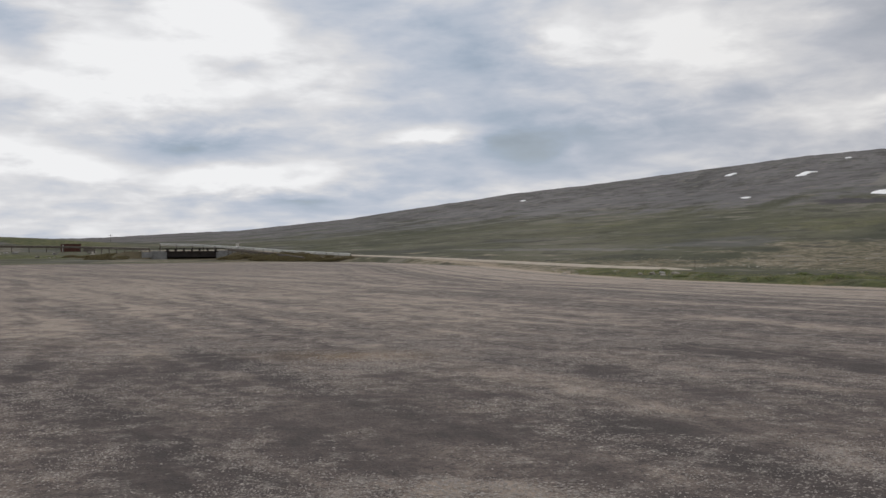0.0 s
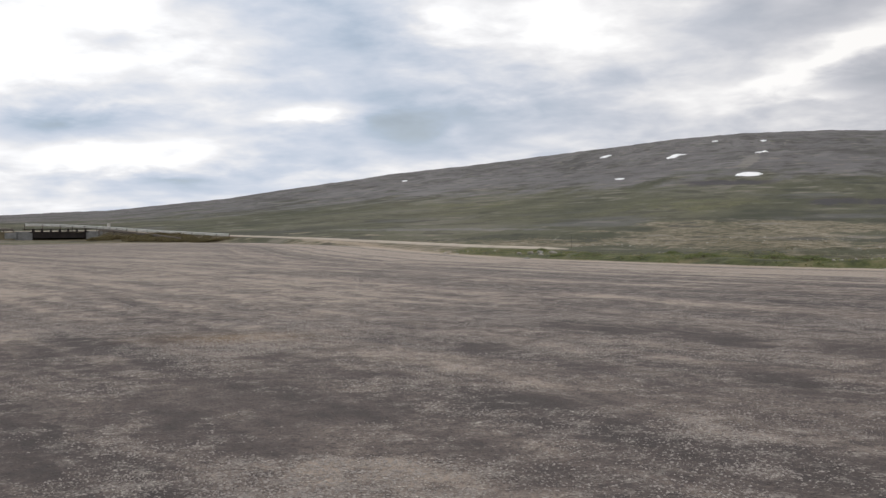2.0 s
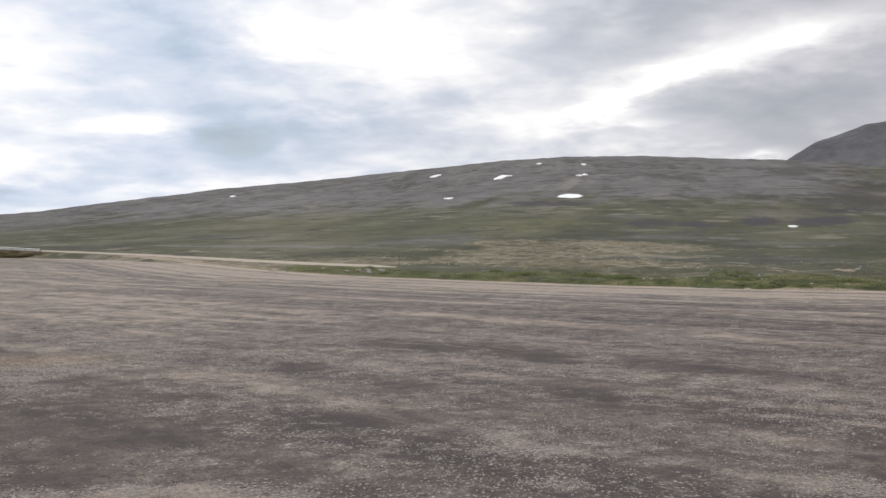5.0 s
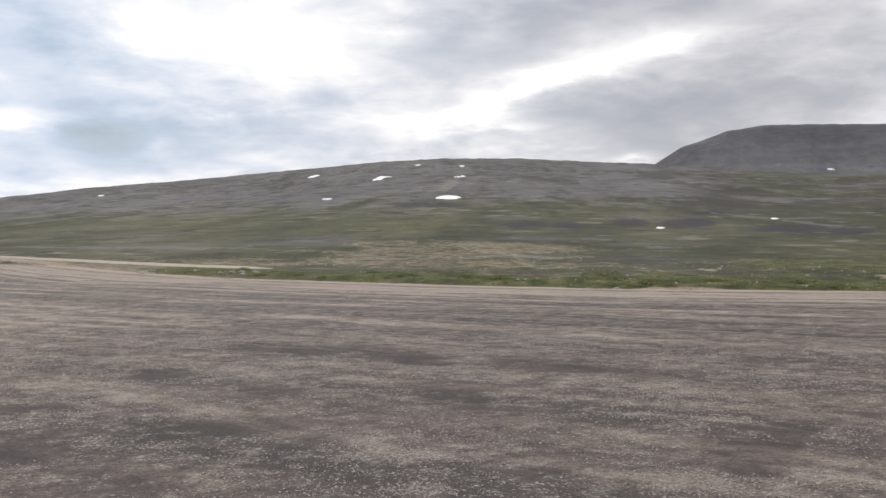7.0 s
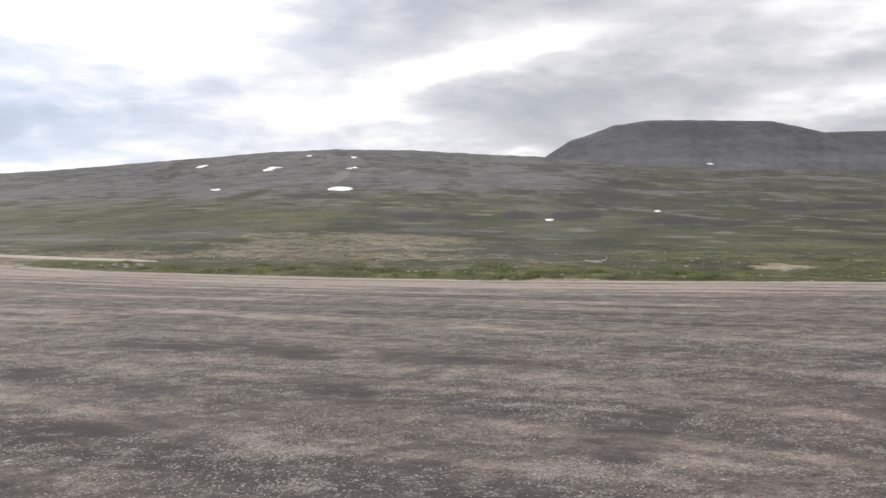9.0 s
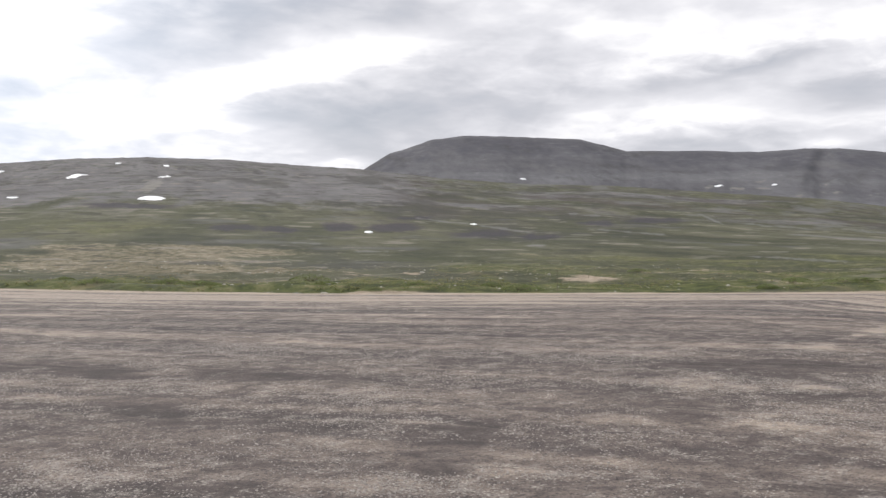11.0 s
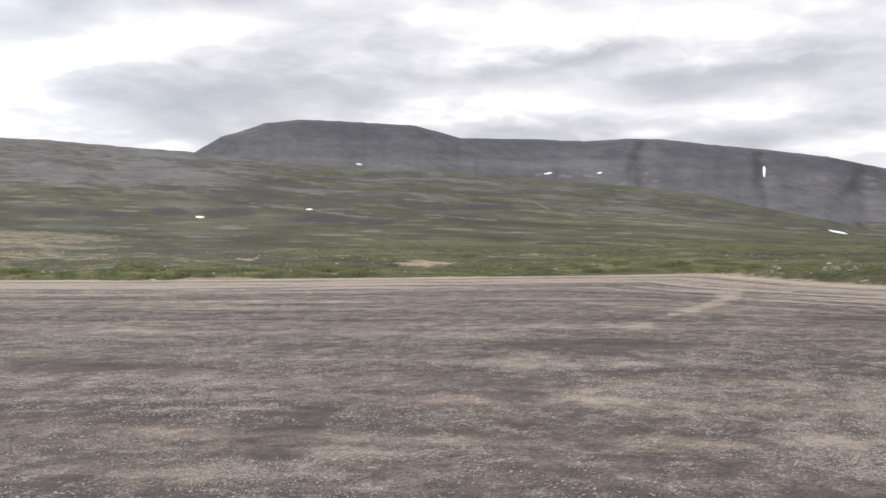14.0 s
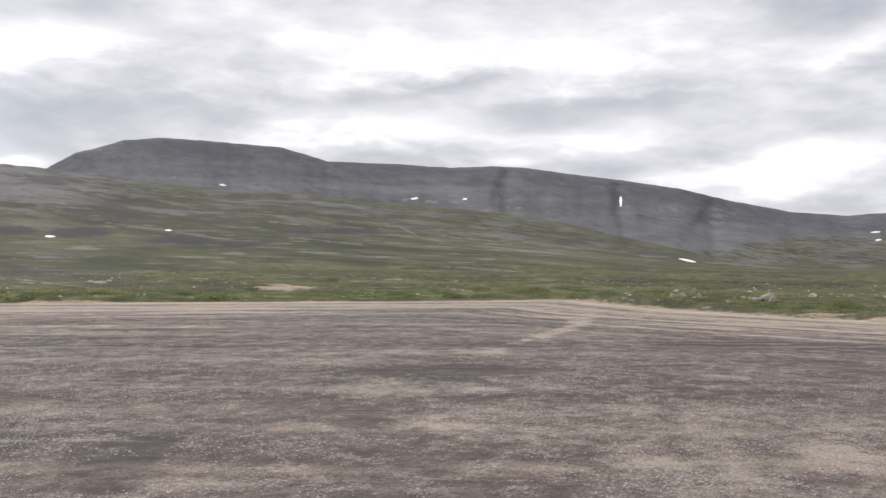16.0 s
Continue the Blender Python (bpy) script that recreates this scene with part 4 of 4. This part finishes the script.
def build_pole():
    a = radians(-19.75)
    x, y = 420 * math.sin(a), 420 * math.cos(a)
    root = thing("utility_pole", (x, y, height(x, y) - .3))
    tagged(root, "thin wooden utility pole with a cross arm", "utility pole")
    part("pole", tube_bm([(0, 0, 0), (0, 0, 2.6), (0, 0, 5.2)], [.10, .09, .07], 10), TIMBER, root)
    part("cross_arm", box_bm((1.6, .12, .14), (0, 0, 4.8), .01), TIMBER, root)
    for k in (-.7, 0, .7):
        part("insulator", tube_bm([(k, 0, 4.85), (k, 0, 5.1)], [.05, .07], 8), PALE_PAINT, root)


def build_stake(x, y, tall, thick=.028):
    root = thing("marker_stake", (x, y, height(x, y) - .15))
    tagged(root, "thin dark wooden marker stake beside the gravel edge", "stake", "marker stakes along the edge")
    part("shaft", tube_bm([(0, 0, 0), (.01, 0, tall * .6), (.0, .01, tall + .15)], [thick, thick, thick * .8], 8), TIMBER, root)
    part("tip", tube_bm([(0, .01, tall + .15), (0, .01, tall + .21)], [thick * .85, thick * .5], 8), DARK_STEEL, root)


build_bridge()
build_guard_rail([(-52.9, 173.1, 2.32), (-46.5, 171.8, 2.12), (-39.5, 168.5, 1.72), (-34.8, 162.4, 1.45), (-26.4, 152.8, .86), (-13.9, 139.3, .22)], "pale galvanised guard rail on dark posts beside the road", PALE_STEEL, 3.0, .92)
# dark lower rail, put in for the near rail's shadow line
build_guard_rail([(-38.0, 163.6, 1.44), (-28.2, 152.4, .66), (-20.7, 138.5, -.05)], "dark near guard rail standing for the shadow line below the pale one", TIMBER, 4.5, .72)
build_guard_rail([(-128, 193, 3.3), (-100, 184, 2.7), (-74.8, 190.9, 2.2), (-53.5, 168.7, 1.6)], "dark weathered guard rail leading up to the bridge", TIMBER, 3.4)
build_shed()
build_pole()
for row in ((17.0, 62.5, 1.0, .014), (29.4, 24.2, .8, .009)):
    build_stake(*row)
sign = thing("road_marker", (-38.0, 171.0, 1.85))
tagged(sign, "small white road marker on a short post", "road marker")
part("post", tube_bm([(0, 0, 0), (0, 0, 1.15)], [.05, .05], 8), TIMBER, sign)
part("plate", box_bm((.55, .04, .55), (0, -.07, 1.0), .01), PALE_PAINT, sign, "white painted plate")


# ---- stones ----
def rock_bm(seed, size, flat=.6):
    bm = bmesh.new()
    bmesh.ops.create_icosphere(bm, subdivisions=3, radius=1.0)
    off = Vector((seed * 7.3, seed * 3.1, seed * 1.7))
    rng = random.Random(seed)
    cuts = [Vector((rng.uniform(-1, 1), rng.uniform(-1, 1), rng.uniform(-.4, 1))).normalized() for _ in range(7)]
    for v in bm.verts:
        p = v.co.normalized()
        reach = 1.0 + .35 * noise.noise(p * 1.1 + off) + .10 * noise.noise(p * 3.5 + off)
        for c in cuts:
            lean = p.dot(c)
            if lean > .2:
                reach = min(reach, .72 / lean)
        v.co = Vector((p.x * size[0], p.y * size[1], p.z * size[2])) * reach
    return bm


BOULDERS = [
    (7.6, 58.0, .62, 1), (8.3, 57.6, .4, 1), (5.9, 62.3, .34, 1), (12.3, 54.4, .5, 1), (10.4, 46.9, .5, 0), (13.0, 54.9, .5, 0), (13.7, 54.6, .6, 1), (12.6, 53.0, .36, 1), (11.6, 54.4, .4, 1),
    (22.9, 30.9, .26, 1), (20.2, 34.6, .20, 1), (20.9, 34.2, .18, 1), (40.2, 33.8, .30, 1), (37.1, 31.2, .22, 0), (23.9, 31.7, .18, 1), (21.5, 34.9, .20, 1), (21.5, 29.3, .3, 1), (20.4, 29.6, .3, 0),
    (37.3, 21.1, .24, 1), (38.3, 53.4, .4, 0), (38.5, 42.6, .3, 1), (45.6, 11.3, .3, 1), (44.2, 9.6, .24, 1), (43.0, 13.0, .28, 0), (44.9, 4.9, .24, 1), (43.2, 5.6, .20, 1), (47.5, 3.6, .36, 0), (50.8, 1.2, .40, 0), (52.8, 5.0, .3, 1),
]


def build_boulder(seed, x, y, size, white):
    rng = random.Random(seed)
    root = part("boulder", rock_bm(seed, (size * rng.uniform(.9, 1.35), size * rng.uniform(.7, 1), size * rng.uniform(.38, .65))), WHITE_STONE if white else STONE)
    root.matrix_world = pose(x, y, height(x, y) + size * .16, rng.uniform(-12, 12), rng.uniform(-12, 12), rng.uniform(0, 360))
    tagged(root, "pale white quartz boulder in the grass" if white else "grey lichened boulder in the grass", "boulder", "boulders beside the lot")


for number, (x, y, size, white) in enumerate(BOULDERS):
    build_boulder(number + 3, x, y, size * .45, white)


knoll_rng = random.Random(5)
for number in range(14):
    az, r = radians(knoll_rng.uniform(-26.5, -20.5)), knoll_rng.uniform(196, 245)
    build_boulder(80 + number, r * math.sin(az), r * math.cos(az), knoll_rng.uniform(.3, .7), number % 3 > 0)


def slab_bm(size, seed):
    bm = box_bm(size, (0, 0, 0), .04)
    bmesh.ops.subdivide_edges(bm, edges=bm.edges[:], cuts=2, use_grid_fill=True)
    for v in bm.verts:
        v.co += noise.noise_vector(v.co * 3.0 + Vector((seed, 0, seed))) * .05
    return bm


mottled("tan_sandstone", (.20, .165, .135), (.40, .34, .28), 2.0)
SLABS = [(41.8, 9.6, .34, .2, .46, 38, "upright tan stone slab leaning in the grass"), (41.0, 9.9, .55, .3, .18, 8, "low tan stone slab lying in the grass"),
         (38.6, 5.95, .62, .4, .16, -18, "tilted brown stone ledge with a dark hollow under it"), (38.1, 5.6, .3, .22, .34, 24, "upright tan stone slab leaning in the grass"), (38.9, 11.6, .8, .4, .14, 6, "low tan stone slab lying in the grass")]
for number, (x, y, wide, deep, tall, lean, words) in enumerate(SLABS):
    slab = part("stone_slab", slab_bm((wide * .75, deep * .8, tall * .9), 4 + number), bpy.data.materials["tan_sandstone"])
    slab.matrix_world = pose(x, y, height(x, y) + tall * .38 + (.12 if lean < 0 else 0), 6, lean, -80 + 9 * number)
    tagged(slab, words, "stone slab", "stone slabs in the grass")
for number, (x, y, s) in enumerate(((38.8, 6.2, .15), (38.7, 5.7, .13), (38.2, 6.3, .14), (41.3, 9.2, .15), (40.6, 10.2, .13), (39.4, 7.0, .12))):
    prop = part("boulder", rock_bm(50 + number, (s, s, s * .8)), STONE)
    prop.matrix_world = pose(x, y, height(x, y) + s * .4)
    tagged(prop, "small grey stone lying beside a tilted slab", "boulder", "boulders beside the lot")


# ---- scattered ground cover, uncountable ----
def raw_mesh(name, verts, faces, mat, label, category):
    mesh = bpy.data.meshes.new(name)
    size = faces.shape[1]
    mesh.vertices.add(len(verts))
    mesh.vertices.foreach_set("co", verts.reshape(-1).astype(np.float32))
    mesh.loops.add(faces.size)
    mesh.loops.foreach_set("vertex_index", faces.reshape(-1).astype(np.int32))
    mesh.polygons.add(len(faces))
    mesh.polygons.foreach_set("loop_start", np.arange(0, faces.size, size, dtype=np.int32))
    mesh.update(calc_edges=True)
    mesh.materials.append(mat)
    return tagged(new(name, mesh), label, category, kind="stuff")


CHIP = np.array([(1, .2, -.4), (.2, 1, -.4), (-1, .1, -.4), (-.1, -1, -.4), (.35, .1, .8), (-.3, -.1, .95)])
CHIP_FACES = np.array([(0, 1, 4), (1, 5, 4), (1, 2, 5), (2, 3, 5), (3, 4, 5), (3, 0, 4)])


def build_chips(name, x, y, z, size, mat, label, category, seed):
    rng = np.random.RandomState(seed)
    count = len(x)
    shape = CHIP[None] * (0.7 + .6 * rng.rand(count, 6, 1)) * np.stack([.9 + .8 * rng.rand(count), .7 + .4 * rng.rand(count), .3 + .35 * rng.rand(count)], -1)[:, None] * size[:, None, None]
    turn = rng.rand(count) * 6.28
    c, s = np.cos(turn)[:, None], np.sin(turn)[:, None]
    px, py = shape[..., 0] * c - shape[..., 1] * s, shape[..., 0] * s + shape[..., 1] * c
    verts = np.stack([px + x[:, None], py + y[:, None], shape[..., 2] + z[:, None]], -1)
    faces = (np.arange(count)[:, None, None] * 6 + CHIP_FACES[None]).reshape(-1, 3)
    return raw_mesh(name, verts.reshape(-1, 3), faces, mat, label, category)


def fan(rng, count, az_low, az_high, r_low, r_high, power):
    az = np.radians(az_low + (az_high - az_low) * rng.rand(count))
    r = r_low + (r_high - r_low) * rng.rand(count) ** power
    return r * np.sin(az), r * np.cos(az)


def build_pebbles():
    """Loose grit, thickest where the dust lies."""
    rng = np.random.RandomState(21)
    x, y = fan(rng, 420000, -34, 96, 3.4, 17.0, 1.1)
    keep = .9 * lot_wear_and_light(x, y) + fbm(x / 1.4, y / 1.4, 4) + .5 * fbm(x / .3, y / .3, 3) > rng.rand(len(x)) * .7 - .10
    x, y = x[keep], y[keep]
    size = .003 + .0085 * rng.rand(len(x)) ** 2.4
    build_chips("loose_gravel", x, y, size * .3 + .003, size, PEBBLE, "loose grey gravel grit lying on the lot", "gravel", 5)


def build_rubble():
    rng = np.random.RandomState(8)
    xs, ys, sizes = [], [], []
    for count, a0, a1, r0, r1, big in ((1000, -30, 96, 30, 140, .05), (300, 70, 96, 36, 75, .08), (900, 14, 34, 55, 140, .10), (300, 4, 22, 54, 72, .08), (400, 30, 60, 34, 90, .06)):
        x, y = fan(rng, count, a0, a1, r0, r1, 1.0)
        ok = (lot_distance(x, y) > .5) & (road_near(x, y)[0] > 4) & (fbm(x / 9, y / 9, 4) > -.03)
        xs.append(x[ok]), ys.append(y[ok]), sizes.append((.03 + big * rng.rand(len(x)) ** 2.5)[ok])
    x, y, size = np.concatenate(xs), np.concatenate(ys), np.concatenate(sizes)
    build_chips("scattered_stones", x, y, land(x, y) + size * .3, size, leaf_material("scattered_stone", (.14, .13, .11), (.36, .34, .29)), "small pale stones scattered over the tundra", "stones", 6)


def build_grass(name, count, d_low, d_high, power, tall, mat, label, seed, limit=130):
    rng = np.random.RandomState(seed)
    x, y = fan(rng, count * 5, -33, 96, 26, limit, power)
    d = lot_distance(x, y)
    ok = (d > d_low) & (d < d_high) & (road_near(x, y)[0] > 3.4) & (fbm(x / 5, y / 5, 4) + fbm(x / 1.2, y / 1.2, 3) > rng.rand(len(x)) * .5 - .28)
    x, y = x[ok][:count], y[ok][:count]
    z, blades = land(x, y), 5
    n = len(x)
    a = rng.rand(n, blades) * 6.28
    reach, high = (.05 + .12 * rng.rand(n, blades)), tall * (.4 + .8 * rng.rand(n, blades))
    wide = .012 + .012 * rng.rand(n, blades) + .0004 * np.hypot(x, y)[:, None]
    bx, by = x[:, None] + .06 * np.cos(a), y[:, None] + .06 * np.sin(a)
    one = np.stack([bx - wide * np.sin(a), by + wide * np.cos(a), np.repeat(z[:, None], blades, 1) - .03], -1)
    two = np.stack([bx + wide * np.sin(a), by - wide * np.cos(a), np.repeat(z[:, None], blades, 1) - .03], -1)
    tip = np.stack([bx + reach * np.cos(a), by + reach * np.sin(a), z[:, None] + high], -1)
    verts = np.stack([one, two, tip], 2).reshape(-1, 3)
    raw_mesh(name, verts, np.arange(len(verts)).reshape(-1, 3), mat, label, "grass")


def build_shrub(seed, wide, tall, kind="dwarf_willow", label="low dark green dwarf willow shrub on the tundra", leaf=None, group="dwarf willows beside the lot", blade=.025):
    """A low dwarf willow: twigs from the root and a ragged cushion of small leaves."""
    rng = random.Random(seed)
    root = new(kind)
    tagged(root, label, "shrub", group)
    twigs, leaves = bmesh.new(), bmesh.new()
    for k in range(16):
        a, lean = rng.uniform(0, 6.28), rng.uniform(.25, 1)
        end = Vector((math.cos(a) * wide * lean * .8, math.sin(a) * wide * lean * .8, tall * rng.uniform(.45, .95)))
        stem = tube_bm([(0, 0, -.05), end * .5 + Vector((0, 0, .05)), end], [.014, .010, .005], 5)
        mesh = bpy.data.meshes.new("twig_piece")
        stem.to_mesh(mesh)
        stem.free()
        twigs.from_mesh(mesh)
        bpy.data.meshes.remove(mesh)
    for k in range(620):
        a, q = rng.uniform(0, 6.28), math.sqrt(rng.random())
        bulge = 1 + .35 * noise.noise(Vector((math.cos(a) * 1.3, math.sin(a) * 1.3, seed)))
        top = tall * (1 - (q * .92) ** 2) * rng.uniform(.45, 1.08) + .02
        c = Vector((math.cos(a) * wide * q * bulge, math.sin(a) * wide * q * bulge, top))
        m = pose(*c, rng.uniform(-60, 60), rng.uniform(-60, 60), rng.uniform(0, 360))
        s = rng.uniform(blade, blade * 2)
        quad = [leaves.verts.new(m @ Vector(p)) for p in ((-s, 0, 0), (0, -s * .45, .004), (s, 0, 0), (0, s * .45, .004))]
        leaves.faces.new(quad)
    part("twig_frame", twigs, TWIG, root)
    part("foliage", leaves, leaf or WILLOW, root, "small dull leaves")
    return root


build_pebbles()
build_rubble()
build_grass("green_grass", 12000, .3, 9, 1.0, .035, GRASS, "short green tundra grass along the gravel edge", 31, 70)
build_grass("dry_grass", 6000, .1, 40, 1.0, .04, DRY_GRASS, "dry straw-coloured grass tufts", 33)

shrub_rng = random.Random(12)
shrubs = [build_shrub(k, .55 + .15 * k, .26 + .06 * k) for k in range(3)]
spots = []
while len(spots) < 30:
    az, r = radians(shrub_rng.uniform(12, 94)), shrub_rng.uniform(31, 72)
    x, y = r * math.sin(az), r * math.cos(az)
    away = float(lot_distance(np.array([x]), np.array([y]))[0])
    if 1.0 < away < (6 if len(spots) < 22 else 60) and float(road_near(np.array([x]), np.array([y]))[0][0]) > 4.5:
        spots.append((x, y))
for number, (x, y) in enumerate(spots):
    m = pose(x, y, height(x, y) - .03, 0, 0, shrub_rng.uniform(0, 360)) @ Matrix.Diagonal((*[shrub_rng.uniform(.7, 1.35)] * 2, shrub_rng.uniform(.45, .8), 1))
    if number < 3:
        shrubs[number].matrix_world = m
    else:
        copied = copy_thing(shrubs[number % 3], pose(0, 0, 0))
        copied.matrix_world = m

SCRUB = leaf_material("brown_heath_leaf", (.050, .042, .024), (.095, .080, .044), True)
scrubs = [build_shrub(20 + k, 1.2 + .3 * k, .55 + .12 * k, "heath_shrub", "brown heath shrub below the road bank", SCRUB, "heath shrubs by the bridge", .06) for k in range(2)]
spots = [(-62, 163.6), (-60.4, 162.4), (-58.6, 161.6), (-57, 162.4), (-35.2, 157.6), (-34, 156.4), (-32, 155)]
while len(spots) < 95:
    az, r = radians(shrub_rng.uniform(-27, -5)), shrub_rng.uniform(122, 205)
    x, y = r * math.sin(az), r * math.cos(az)
    away = float(lot_distance(np.array([x]), np.array([y]))[0])
    if 1.5 < away < 16 and float(road_near(np.array([x]), np.array([y]))[0][0]) > 4.0 and abs(x + 46) > 10:
        spots.append((x, y))
for number, (x, y) in enumerate(spots):
    m = pose(x, y, height(x, y) - .05, 0, 0, shrub_rng.uniform(0, 360)) @ Matrix.Diagonal((*[shrub_rng.uniform(.8, 1.5)] * 2, shrub_rng.uniform(.7, 1.2), 1))
    shrub = scrubs[number] if number < 2 else copy_thing(scrubs[number % 2], pose(0, 0, 0))
    shrub.matrix_world = m
